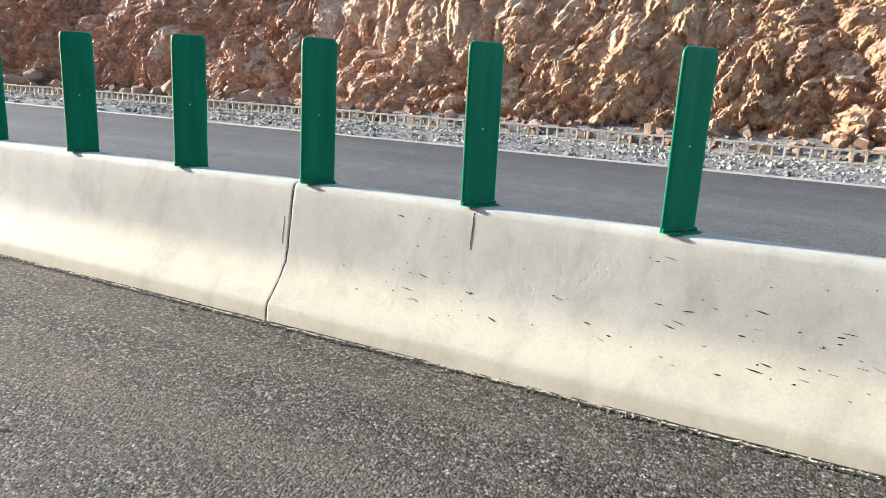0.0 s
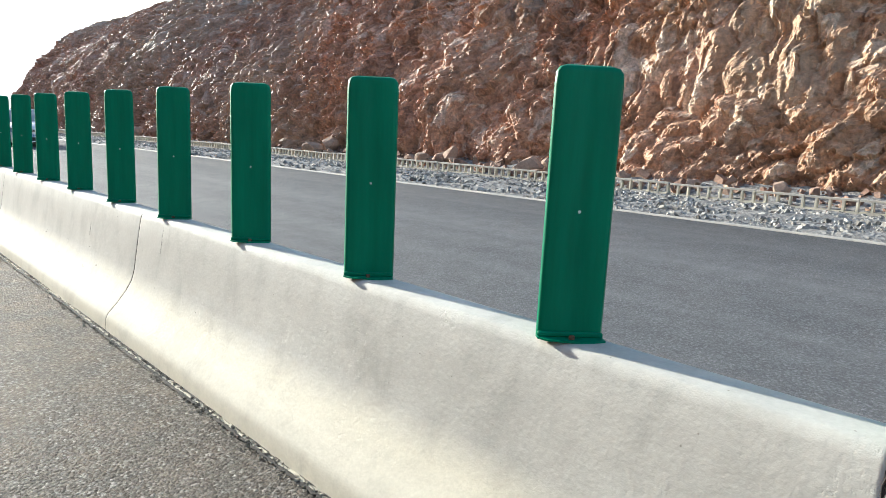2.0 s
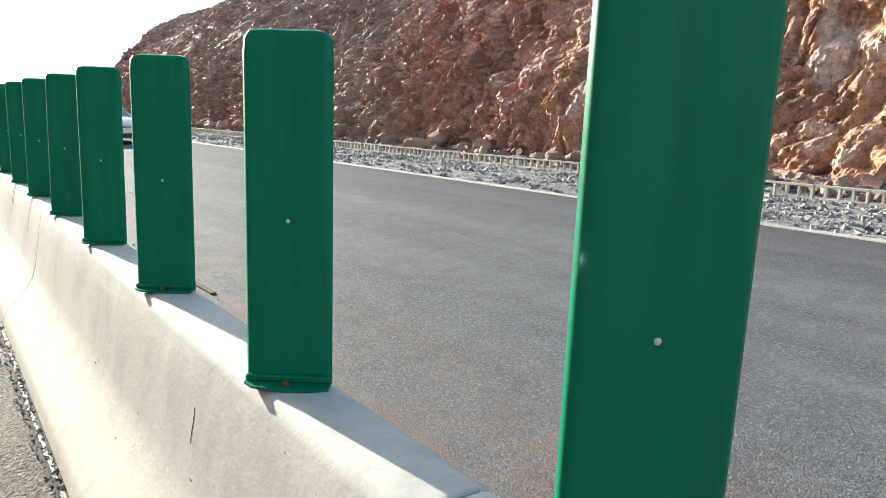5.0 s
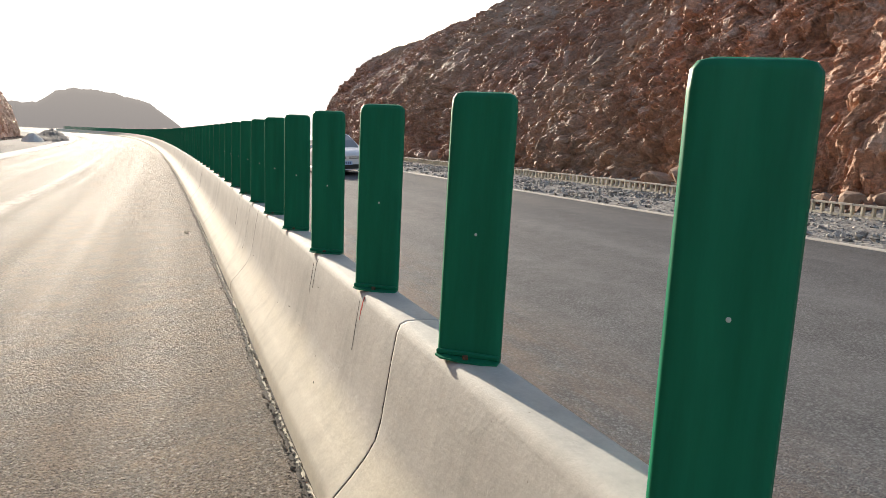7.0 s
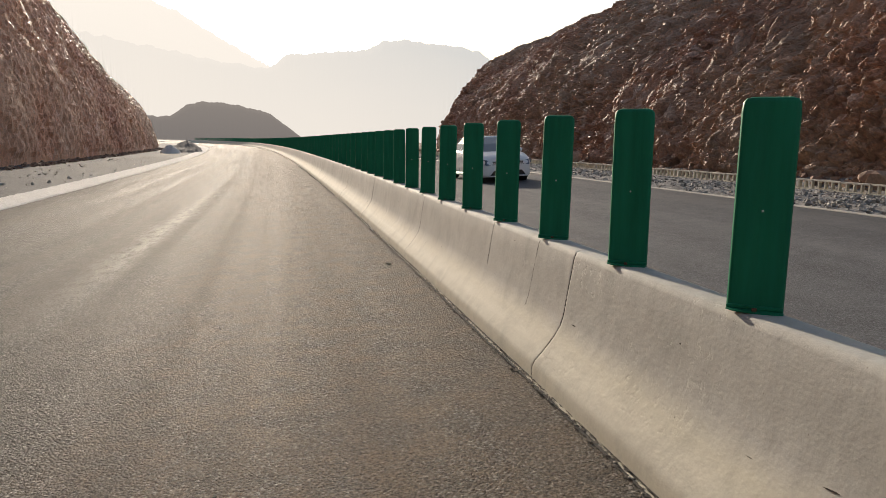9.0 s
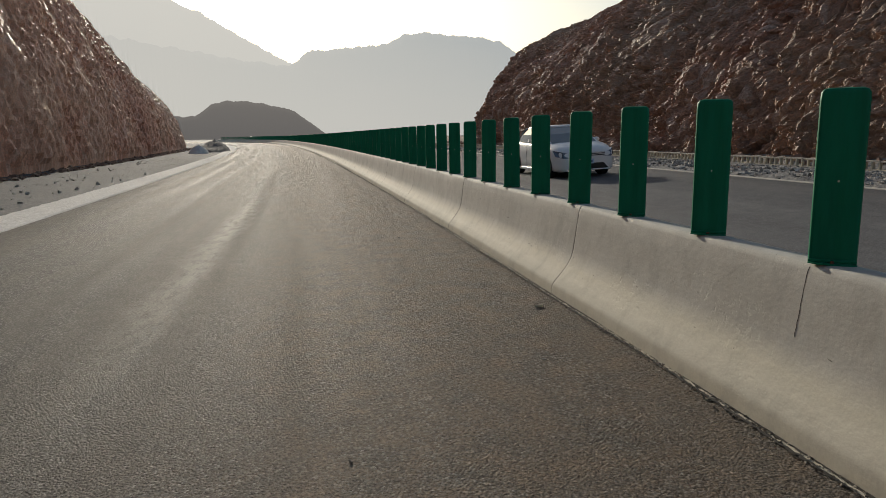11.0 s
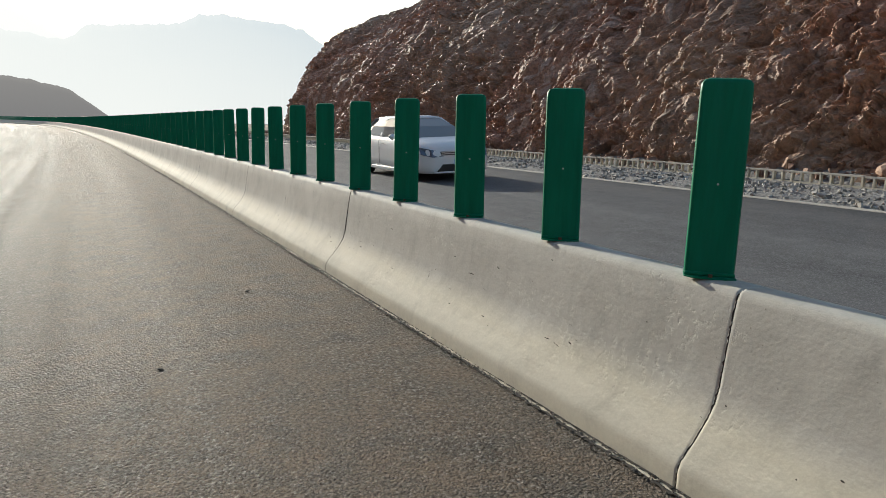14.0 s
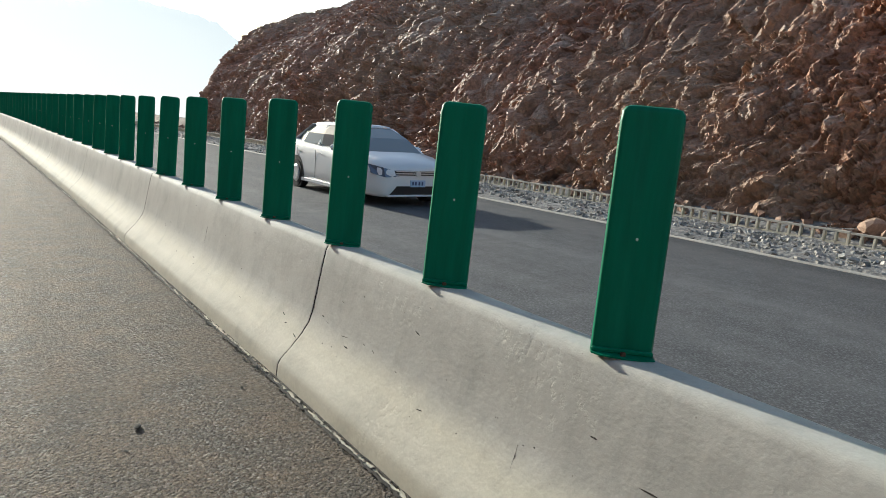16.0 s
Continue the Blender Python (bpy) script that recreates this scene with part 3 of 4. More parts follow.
# ---- rock cuts ----
def hash2(i, j, k):
    a = np.asarray(i, dtype=np.int64) * 73856093 ^ np.asarray(j, dtype=np.int64) * 19349663 ^ int(k * 10 + 5000) * 83492791
    a = (a ^ (a >> 13)) * 1274126177 & 0xFFFFFFFF
    a = (a ^ (a >> 16)) * 2246822519 & 0xFFFFFFFF
    return ((a ^ (a >> 15)) & 0xFFFFFF) / float(0x1000000)


def smooth_noise(u, v, size, seed):
    u, v = u / size, v / size
    iu, iv = np.floor(u), np.floor(v)
    fu, fv = u - iu, v - iv
    fu, fv = fu * fu * (3 - 2 * fu), fv * fv * (3 - 2 * fv)
    return ((hash2(iu, iv, seed) * (1 - fu) + hash2(iu + 1, iv, seed) * fu) * (1 - fv) + (hash2(iu, iv + 1, seed) * (1 - fu) + hash2(iu + 1, iv + 1, seed) * fu) * fv) - 0.5


def blocks(u, v, size, seed, steep=0.95, tilt=0.55):
    """Angular relief: the upper envelope of tilted, flat-topped pyramids on a jittered net. Returns relief and a random value of the winning block."""
    u, v = u / size, v / size
    iu, iv = np.floor(u), np.floor(v)
    best = np.full(u.shape, -9.0)
    val = np.zeros(u.shape)
    for a in (-1, 0, 1):
        for b in (-1, 0, 1):
            ci, cj = iu + a, iv + b
            du, dv = u - ci - hash2(ci, cj, seed), v - cj - hash2(ci, cj, seed + 3.3)
            turn = hash2(ci, cj, seed + 2.2) * 3.14
            c, d = np.cos(turn), np.sin(turn)
            gu, gv = (hash2(ci, cj, seed + 5.1) - 0.5) * 2 * tilt, (hash2(ci, cj, seed + 7.9) - 0.5) * 2 * tilt
            reach = np.maximum(np.maximum(np.abs(c * du + d * dv), np.abs(c * dv - d * du) * 1.25), np.abs((c + d) * du + (d - c) * dv) * 0.75)
            r = (hash2(ci, cj, seed + 1.7) - 0.5) * 0.7 + gu * du + gv * dv - steep * np.maximum(reach - 0.22, 0)
            won = r > best
            best, val = np.where(won, r, best), np.where(won, hash2(ci, cj, seed + 9.4), val)
    return (best + 0.2) * size, val


def shards(u, v, size, seed, tilt):
    """Splintered relief: each cell of a jittered net is a plane of its own, with steps between the cells."""
    u, v = u / size, v / size
    iu, iv = np.floor(u), np.floor(v)
    best = np.full(u.shape, 9.0)
    rel, val = np.zeros(u.shape), np.zeros(u.shape)
    for a in (-1, 0, 1):
        for b in (-1, 0, 1):
            ci, cj = iu + a, iv + b
            du, dv = u - ci - hash2(ci, cj, seed), v - cj - hash2(ci, cj, seed + 3.3)
            d = np.abs(du) + np.abs(dv)
            r = du * (hash2(ci, cj, seed + 5.1) - 0.5) * 2 * tilt + dv * (hash2(ci, cj, seed + 7.9) - 0.5) * 2 * tilt + (hash2(ci, cj, seed + 1.7) - 0.5)
            closer = d < best
            rel, val = np.where(closer, r, rel), np.where(closer, hash2(ci, cj, seed + 9.4), val)
            best = np.where(closer, d, best)
    return rel * size, val


def build_cut(name, s_values, n_up, foot, slope_run, height, side, seed, label, amp=1.0, mat=ROCK):
    """A blasted rock face. foot, slope_run, height: functions of s. side: 1 right of the road, -1 left."""
    rng = np.random.RandomState(int(seed))
    s = np.asarray(s_values, dtype=float)
    t = np.linspace(0, 1, n_up)
    S, T = np.meshgrid(s, t, indexing="ij")
    H = np.vectorize(height)(s)[:, None]
    R = np.vectorize(slope_run)(s)[:, None]
    F = np.vectorize(foot)(s)[:, None]
    face = np.clip(T / 0.9, 0, 1)
    back = np.clip((T - 0.9) / 0.1, 0, 1)
    z0 = 0.1 if side > 0 else -0.6
    Z = z0 + H * (0.82 * face + 0.18 * np.sqrt(face)) + back * 0.1 * H
    O = F + R * (0.25 * face + 0.75 * face ** 2.4) + back * 25
    U, V = S, Z * 1.15
    # beds dip steeply towards the far end of the road
    ca, sa = math.cos(0.98), math.sin(0.98)
    warp = smooth_noise(U, V, 3.1, seed + 20) * 1.5 + smooth_noise(U, V, 1.1, seed + 21) * 0.35
    a, b = (-U * ca + V * sa) * 0.68 + warp * 0.4, (U * sa + V * ca) + warp * 0.6
    r1, v1 = blocks(a, b, 2.3, seed, 1.0, 0.6)
    r2, v2 = blocks(a * 1.1, b, 0.62, seed + 11, 1.5, 0.9)
    r3, v3 = shards(a * 0.72, b + 0.3 * warp, 0.30, seed + 23, 1.1)
    r4, v4 = shards(a * 0.75, b + 0.15 * warp, 0.135, seed + 29, 1.2)
    big = smooth_noise(U, V, 9.0, seed + 31) * 1.3 + smooth_noise(U, V, 3.5, seed + 37) * 0.5
    # massive smooth faces in places, crumbling rubble elsewhere
    crumble = np.clip(0.72 + 1.5 * smooth_noise(U, V, 4.2, seed + 41) + 0.5 * (T - 0.35), 0.35, 1.0)
    relief = big + 0.3 * r1 + 0.62 * r2 + (0.85 * r3 + 0.95 * r4) * crumble + rng.normal(0, 0.008, S.shape)
    fade = np.clip(T / 0.02, 0.3, 1) * (1 - 0.55 * back)
    relief = relief * fade * amp
    O = O - relief * 0.85
    Z = Z + relief * 0.25 * np.clip(T / 0.05, 0, 1)
    Z += back * (smooth_noise(U, back * 25, 5, seed + 3) * 0.09 * H)
    vert = along_np((S + 0.10 * r2 * fade).ravel(), side * O.ravel(), Z.ravel())
    f = grid_faces(len(s), n_up)
    if side > 0:
        f = f[:, ::-1]
    ob = mesh_object(name, vert, f, mat, col=(0.1 * v1 + 0.35 * v2 + 0.4 * v3 + 0.15 * v4).ravel())
    return tagged(ob, label, "rock face", kind="structure")


def smoothstep(a, b, x):
    t = min(max((x - a) / (b - a), 0.0), 1.0)
    return t * t * (3 - 2 * t)


CREST_S, CREST_H = [60, 67, 79, 89, 96, 100, 106, 114, 122, 130], [12.9, 12.4, 11.8, 11.4, 10.6, 9.8, 8.0, 5.0, 2.5, 0.5]
S_ROCK = np.concatenate([np.arange(-32, -8, 0.3), np.arange(-8, 48, 0.046), np.arange(48, 84, 0.10), np.arange(84, 130, 0.22)])
build_cut("rock_cut_right", S_ROCK, 275,
          lambda s: 15.8 + 0.34 * max(0.0, s - 82),
          lambda s: 10.0 - 5.0 * smoothstep(72, 100, s),
          lambda s: float(np.interp(s, CREST_S, CREST_H)) + (0.5 * math.sin(s * 0.11) if s < 60 else 0.0),
          1, 4.0, "blasted red-brown rock cut with pale broken faces")
LEFT_S, LEFT_H = [90, 112, 124, 150, 166, 176, 184, 192], [24.0, 20.0, 16.5, 15.6, 14.5, 11.0, 5.5, 0.6]


def left_height(s):
    return float(np.interp(s, LEFT_S, LEFT_H))


S_LEFT = np.concatenate([np.arange(-40, 20, 1.2), np.arange(20, 130, 0.28), np.arange(130, 194, 0.4)])
build_cut("rock_cut_left", S_LEFT, 120,
          lambda s: 18.0 + 12 * smoothstep(150, 192, s),
          lambda s: 12.0,
          left_height,
          -1, 14.0, "dark red-brown rock cut on the near side of the road", 0.6, SLOPE)


# ---- far hills ----
def ridge(name, dist, stops, mat, depth, label, seed, rough):
    """A far ridge round the eye's mean place: stops are (bearing, elevation) in degrees."""
    rng = np.random.RandomState(seed)
    bs = np.arange(stops[0][0], stops[-1][0] + 0.01, 0.12)
    el = np.interp(bs, [b for b, _ in stops], [e for _, e in stops])
    jag = np.convolve(rng.normal(0, 1, len(bs)), np.ones(5) / 5, "same") * rough
    el = np.where(el > 0.05, el + jag * np.clip(el / 2, 0, 1), el)
    verts = []
    for b, e in zip(bs, el):
        a = radians(b)
        top = dist * math.tan(radians(max(e, 0.0)))
        for f, g in ((0.0, 0.0), (0.35, 0.45), (0.7, 0.85), (1.0, 1.0), (1.6, 0.6)):
            d = dist + depth * (f - 1.0)
            verts.append((-16 - d * math.cos(a), 1.5 + d * math.sin(a), -6.0 + (top + 7.5) * g * (d / dist if f < 1 else 1)))
    ob = mesh_object(name, verts, grid_faces(len(bs), 5)[:, ::-1], mat, smooth=True)
    return tagged(ob, label, "hill", kind="structure")


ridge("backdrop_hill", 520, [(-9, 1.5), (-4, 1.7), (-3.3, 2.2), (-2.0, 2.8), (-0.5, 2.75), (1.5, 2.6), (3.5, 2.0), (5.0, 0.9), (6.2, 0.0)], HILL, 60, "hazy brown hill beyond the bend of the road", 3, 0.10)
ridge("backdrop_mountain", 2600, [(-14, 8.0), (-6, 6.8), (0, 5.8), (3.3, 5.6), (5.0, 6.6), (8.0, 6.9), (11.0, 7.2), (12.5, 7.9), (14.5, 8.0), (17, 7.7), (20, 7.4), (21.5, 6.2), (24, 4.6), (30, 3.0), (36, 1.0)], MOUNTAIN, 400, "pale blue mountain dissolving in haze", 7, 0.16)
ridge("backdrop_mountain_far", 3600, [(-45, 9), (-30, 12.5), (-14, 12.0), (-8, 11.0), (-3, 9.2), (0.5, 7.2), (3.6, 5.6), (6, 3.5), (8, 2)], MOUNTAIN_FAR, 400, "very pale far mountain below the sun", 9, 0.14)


# ---- heap of gravel beyond the shoulder ----
def heap(name, s, off, length, width, height, mat, label, seed):
    rng = np.random.RandomState(seed)
    u, v = np.meshgrid(np.linspace(-1, 1, 26), np.linspace(-1, 1, 18), indexing="ij")
    r = np.hypot(u, v)
    z = height * np.clip(1 - r, 0, 1) ** 0.6 * (1 + 0.25 * np.sin(3 * u + seed)) + rng.normal(0, 0.06, u.shape) * height * (r < 0.97)
    p = along_np((s + u * length / 2).ravel(), (off + v * width / 2).ravel(), (-0.56 + z).ravel())
    ob = mesh_object(name, p, grid_faces(26, 18)[:, ::-1], mat, smooth=True)
    tagged(ob, label, "heap")


heap("gravel_heap", 124.0, -11.9, 16.0, 4.6, 1.45, SHOULDER, "dark grey gravel heap dumped on the shoulder", 1)
heap("rubble_heap", 112.0, -13.2, 7.0, 2.6, 1.0, LIME, "low pale rubble heap on the shoulder", 2)


# ---- loose stone ----
def stones(name, places, sizes, mat, label, category, seed, flat=0.6):
    """Angular stones, all in one mesh: each a battered block."""
    rng = np.random.RandomState(seed)
    n = len(places)
    cube = np.array([(x, y, z) for x in (-1, 1) for y in (-1, 1) for z in (-1, 1)], dtype=float)
    quads = np.array([(0, 1, 3, 2), (4, 6, 7, 5), (0, 4, 5, 1), (2, 3, 7, 6), (0, 2, 6, 4), (1, 5, 7, 3)])
    v = cube[None] * rng.uniform(0.45, 1.0, (n, 8, 3)) * np.stack([rng.uniform(0.7, 1.2, n), rng.uniform(0.5, 1.0, n), rng.uniform(0.4, 0.9, n) * flat / 0.6], -1)[:, None]
    q = rng.normal(0, 1, (n, 4)) * np.array([1, 0.35, 0.35, 1])
    q /= np.linalg.norm(q, axis=1)[:, None]
    w, x, y, z = q.T
    R = np.stack([1 - 2 * (y * y + z * z), 2 * (x * y - w * z), 2 * (x * z + w * y), 2 * (x * y + w * z), 1 - 2 * (x * x + z * z), 2 * (y * z - w * x), 2 * (x * z - w * y), 2 * (y * z + w * x), 1 - 2 * (x * x + y * y)], -1).reshape(n, 3, 3)
    v = np.einsum("nij,nkj->nki", R, v) * np.asarray(sizes)[:, None, None] * 0.5 + np.asarray(places)[:, None]
    f = quads[None] + 8 * np.arange(n)[:, None, None]
    ob = mesh_object(name, v.reshape(-1, 3), f.reshape(-1, 4), mat)
    return tagged(ob, label, category, kind="stuff")


srng = np.random.RandomState(12)


def scatter(n, s0, s1, o0, o1, z_of, size0, size1, power=2.5, bias=1.0):
    s = s0 + (s1 - s0) * srng.uniform(0, 1, n) ** bias
    o = srng.uniform(o0, o1, n)
    size = size0 + (size1 - size0) * srng.uniform(0, 1, n) ** power
    return along_np(s, o, z_of(o) + size * 0.12), size


VERGE_O, VERGE_Z = [7.95, 8.2, 9.0, 11.5, 13.4, 14.3, 16.5], [ZR - 0.06, ZR - 0.01, ZR + 0.05, ZR - 0.02, ZR - 0.14, ZR - 0.17, ZR + 0.3]
verge_z = lambda o: np.interp(o, VERGE_O, VERGE_Z)
p, z = scatter(36000, -12, 95, 8.2, 14.3, verge_z, 0.022, 0.14, 3.0, 1.35)
stones("verge_stones", p, z, STONE, "loose grey broken stone lying along the verge", "stones", 21)
p, z = scatter(2600, -12, 95, 14.7, 16.3, verge_z, 0.06, 0.45, 3.0, 1.2)
stones("fallen_stones", p, z, REDSTONE, "small red-brown stones fallen behind the kerb", "stones", 22)
p, z = scatter(1500, 5, 150, -17.9, -16.4, lambda o: np.full(o.shape, -0.5), 0.08, 0.5, 3.0)
stones("slope_foot_stones", p, z, REDSTONE, "loose stones along the foot of the cut", "stones", 23)
p, z = scatter(300, 5, 90, -16.0, -10.8, lambda o: np.full(o.shape, -0.5), 0.04, 0.2, 3.0)
stones("shoulder_stones", p, z, STONE, "scattered stones on the gravel shoulder", "stones", 24)


def boulder(s, off, size, seed):
    rng = random.Random(seed)
    bm = bmesh.new()
    bmesh.ops.create_icosphere(bm, subdivisions=2, radius=0.5)
    for _ in range(9):
        n = Vector((rng.uniform(-1, 1), rng.uniform(-1, 1), rng.uniform(-0.8, 1))).normalized()
        d = rng.uniform(0.2, 0.4)
        for v in bm.verts:
            over = v.co.dot(n) - d
            if over > 0:
                v.co -= n * over * 0.95
    k = (rng.uniform(0.8, 1.3), rng.uniform(0.7, 1.0), rng.uniform(0.6, 1.0))
    for v in bm.verts:
        v.co = Vector((v.co.x * k[0], v.co.y * k[1], v.co.z * k[2])) * size
    low = min(v.co.z for v in bm.verts)
    ob = part("boulder", bm, REDSTONE)
    pl, _ = along(s, off, float(verge_z(np.array([off]))[0]) - low - 0.12 * size)
    ob.matrix_world = Matrix.Translation(pl) @ Matrix.Rotation(rng.uniform(0, 6.28), 4, "Z")
    tagged(ob, "angular red-brown boulder fallen from the rock cut", "boulder", "fallen boulders")


brng = random.Random(8)
for k in range(46):
    boulder(brng.uniform(-4, 60) if k > 16 else brng.uniform(15, 26), brng.uniform(15.0, 16.2), 0.3 + 0.8 * brng.random() ** 2.2, k)

# ---- kerb of precast cells below the rock cut ----
kerb = new("kerb_right")
tagged(kerb, "low grey precast kerb of open cells below the rock", "kerb", kind="structure")
KERB_O, KERB_Z, KERB_L, KERB_H = 14.35, ZR - 0.22, 1.08, 0.38


def kerb_mesh(seed):
    rng = random.Random(seed)
    bm = bmesh.new()
    a, b = 0.0, KERB_L - 0.01
    box(bm, (a, 0.0, KERB_H - 0.05), (b, 0.12, KERB_H), 0.006)
    for k in range(4):
        c = a + k * 0.27
        box(bm, (c, 0.0, 0.0), (c + 0.05, 0.10, KERB_H - 0.05))
    box(bm, (a, 0.004, 0.06), (b, 0.096, 0.12))
    for v in bm.verts:
        v.co += Vector((rng.uniform(-1, 1), rng.uniform(-1, 1), rng.uniform(-1, 1))) * 0.004
    me = bpy.data.meshes.new("kerb_block")
    bm.to_mesh(me)
    bm.free()
    me.materials.append(KERB)
    return me


KERB_MESHES = [kerb_mesh(k) for k in range(5)]
krng = random.Random(3)
for k in range(-10, 109):
    s = k * KERB_L + 0.2
    a, _ = along(s, KERB_O, KERB_Z + krng.uniform(-0.012, 0.012))
    b, _ = along(s + KERB_L, KERB_O, KERB_Z)
    ob = new("kerb_block", KERB_MESHES[k % 5])
    ob.parent = kerb
    ob.matrix_world = Matrix.Translation(a) @ Matrix.Rotation(math.atan2(b.y - a.y, b.x - a.x) + krng.uniform(-0.012, 0.012), 4, "Z") @ Matrix.Diagonal((1, -1, 1, 1))

# ---- barrier foot: seam and crumbs ----
def seam(name, s0, s1, step, centre, half, lift, mat, label, seed):
    rng = np.random.RandomState(seed)
    s = np.arange(s0, s1, step)
    w = half * rng.uniform(0.35, 1.5, (2, len(s)))
    c = centre + 0.006 * np.sin(s * 1.7) + rng.normal(0, half * 0.25, len(s))
    o = np.stack([c - w[0], c, c + w[1]], 1)
    z = CROSS * (o - FOOT) - DROP + lift
    z[:, 1] += 0.003
    v = along_np(np.repeat(s, 3), o.ravel(), z.ravel())
    ob = mesh_object(name, v, grid_faces(len(s), 3)[:, ::-1], mat)
    return tagged(ob, label, "joint", kind="structure")


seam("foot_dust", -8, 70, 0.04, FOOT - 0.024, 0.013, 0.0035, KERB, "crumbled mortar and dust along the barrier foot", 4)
# seam and crevice are dark strips on the asphalt, their shadow put into the colour
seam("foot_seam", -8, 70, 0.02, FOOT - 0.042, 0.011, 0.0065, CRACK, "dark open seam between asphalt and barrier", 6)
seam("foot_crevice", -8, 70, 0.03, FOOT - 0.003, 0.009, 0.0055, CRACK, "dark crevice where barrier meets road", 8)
n = 12000
cs = -6 + 60 * srng.uniform(0, 1, n) ** 1.4
co = FOOT - 0.012 - np.abs(srng.normal(0, 0.030, n))
csz = 0.004 + 0.018 * srng.uniform(0, 1, n) ** 3
stones("foot_crumbs", along_np(cs, co, CROSS * (co - FOOT) - DROP + csz * 0.15 + 0.004), csz, CRUMB, "crumbs of mortar and grit along the barrier foot", "grit", 31)
n = 500
cs, co = srng.uniform(-6, 45, n), srng.uniform(-5.5, -0.35, n)
csz = 0.006 + 0.022 * srng.uniform(0, 1, n) ** 4
stones("road_grit", along_np(cs, co, CROSS * (co - FOOT) - DROP + csz * 0.2), csz, CRUMB, "scattered grit on the near asphalt", "grit", 32)
n = 900
cs, co = srng.uniform(-4, 40, n), 0.48 + np.abs(srng.normal(0, 0.35, n))
csz = 0.006 + 0.03 * srng.uniform(0, 1, n) ** 4
stones("far_side_grit", along_np(cs, co, CROSS * (co - FOOT) + csz * 0.2), csz, CRUMB, "scattered grit beside the barrier's far foot", "grit", 33)


def profile_at(z):
    zs, os_ = [q[1] for q in PROFILE[1:11]], [q[0] for q in PROFILE[1:11]]
    return float(np.interp(z, zs, os_))


def block_of(s):
    return max(k for k in BLOCKS if joint(k) <= s)


def face_mark(name, s, z0, z1, width, lean, mat, label, seed, taper=0.7):
    """A thin upright mark on the barrier's near face, from height z0 down to z1, as a part of its block."""
    rng = random.Random(seed)
    k = block_of(s)
    bm = bmesh.new()
    ragged = name == "joint_gap"
    n = max(3, int((z0 - z1) / (0.012 if ragged else 0.025)))
    prev = None
    for i in range(n + 1):
        f = i / n
        z = z0 + (z1 - z0) * f
        x = -(s - joint(k)) + lean * f + rng.uniform(-0.0025, 0.0025) * (1.8 if ragged else 1)
        w = width * 1.5 * (1 - taper * f) * (rng.uniform(0.2, 1.9) if ragged else rng.uniform(0.5, 1.3)) / 2
        y = profile_at(z) - 0.0017
        pair = (bm.verts.new((x - w * 1.6, y + 0.004, z)), bm.verts.new((x, y, z)), bm.verts.new((x + w * 1.6, y + 0.004, z)))
        if prev:
            bm.faces.new((prev[0], prev[1], pair[1], pair[0]))
            bm.faces.new((prev[1], prev[2], pair[2], pair[1]))
        prev = pair
    part(name, bm, mat, BLOCKS[k], label)


CRACKS = [(1.055, 0.79, 0.58, 0.006, 0.0), (6.62, 0.79, 0.58, 0.004, 0.0), (12.395, 0.80, 0.53, 0.007, 0.01), (13.475, 0.80, 0.62, 0.005, 0.0), (13.555, 0.79, 0.57, 0.006, 0.01),
          (16.98, 0.80, 0.30, 0.006, -0.02), (18.08, 0.80, 0.42, 0.006, 0.0), (8.3, 0.62, 0.5, 0.003, 0.0), (24.0, 0.36, 0.27, 0.005, 0.01), (28.4, 0.55, 0.40, 0.003, 0.0), (2.37, 0.60, 0.42, 0.004, 0.0)]
for i, (s, z0, z1, w, lean) in enumerate(CRACKS):
    face_mark("crack", s, z0, z1, w, lean, CRACK, "fine dark shrinkage crack", i)
for k in range(-1, 12):
    face_mark("joint_gap", joint(k) + 0.0015, 0.803, -0.035, 0.011 if k == 3 else 0.005, 0.0, CRACK, "dark ragged joint between blocks", 70 + k, 0.0)
face_mark("paint_mark", 12.345, 0.803, 0.69, 0.042, 0.0, REDPAINT, "smeared red paint mark", 50)


def scuff(s, z, length, thick, slope, seed):
    """A dark scrape on the near face."""
    rng = random.Random(seed)
    k = block_of(s)
    bm = bmesh.new()
    row = []
    for f, t in ((0, 0.15), (0.3, 1), (0.7, 0.8), (1, 0.1)):
        x = -(s - joint(k)) - (f - 0.5) * length
        zz = z + slope * (f - 0.5) * length
        row.append([bm.verts.new((x, profile_at(q) - 0.0018, q)) for q in (zz - thick * t / 2, zz + thick * t / 2)])
    for a, b in zip(row, row[1:]):
        bm.faces.new((a[0], a[1], b[1], b[0]))
    part("scuff", bm, CRACK, BLOCKS[k], "dark scrape in the concrete")


crng = random.Random(17)
for k in range(190):
    s = crng.choice([crng.uniform(-1.5, 1.9), crng.uniform(-1.0, 1.6), crng.uniform(4, 30), crng.uniform(21, 30)])
    z = crng.choice([crng.uniform(0.2, 0.42), crng.uniform(0.2, 0.75)])
    scuff(s, z, 0.008 + 0.075 * crng.random() ** 2.8, crng.uniform(0.002, 0.008), crng.uniform(-0.15, 0.35), k)


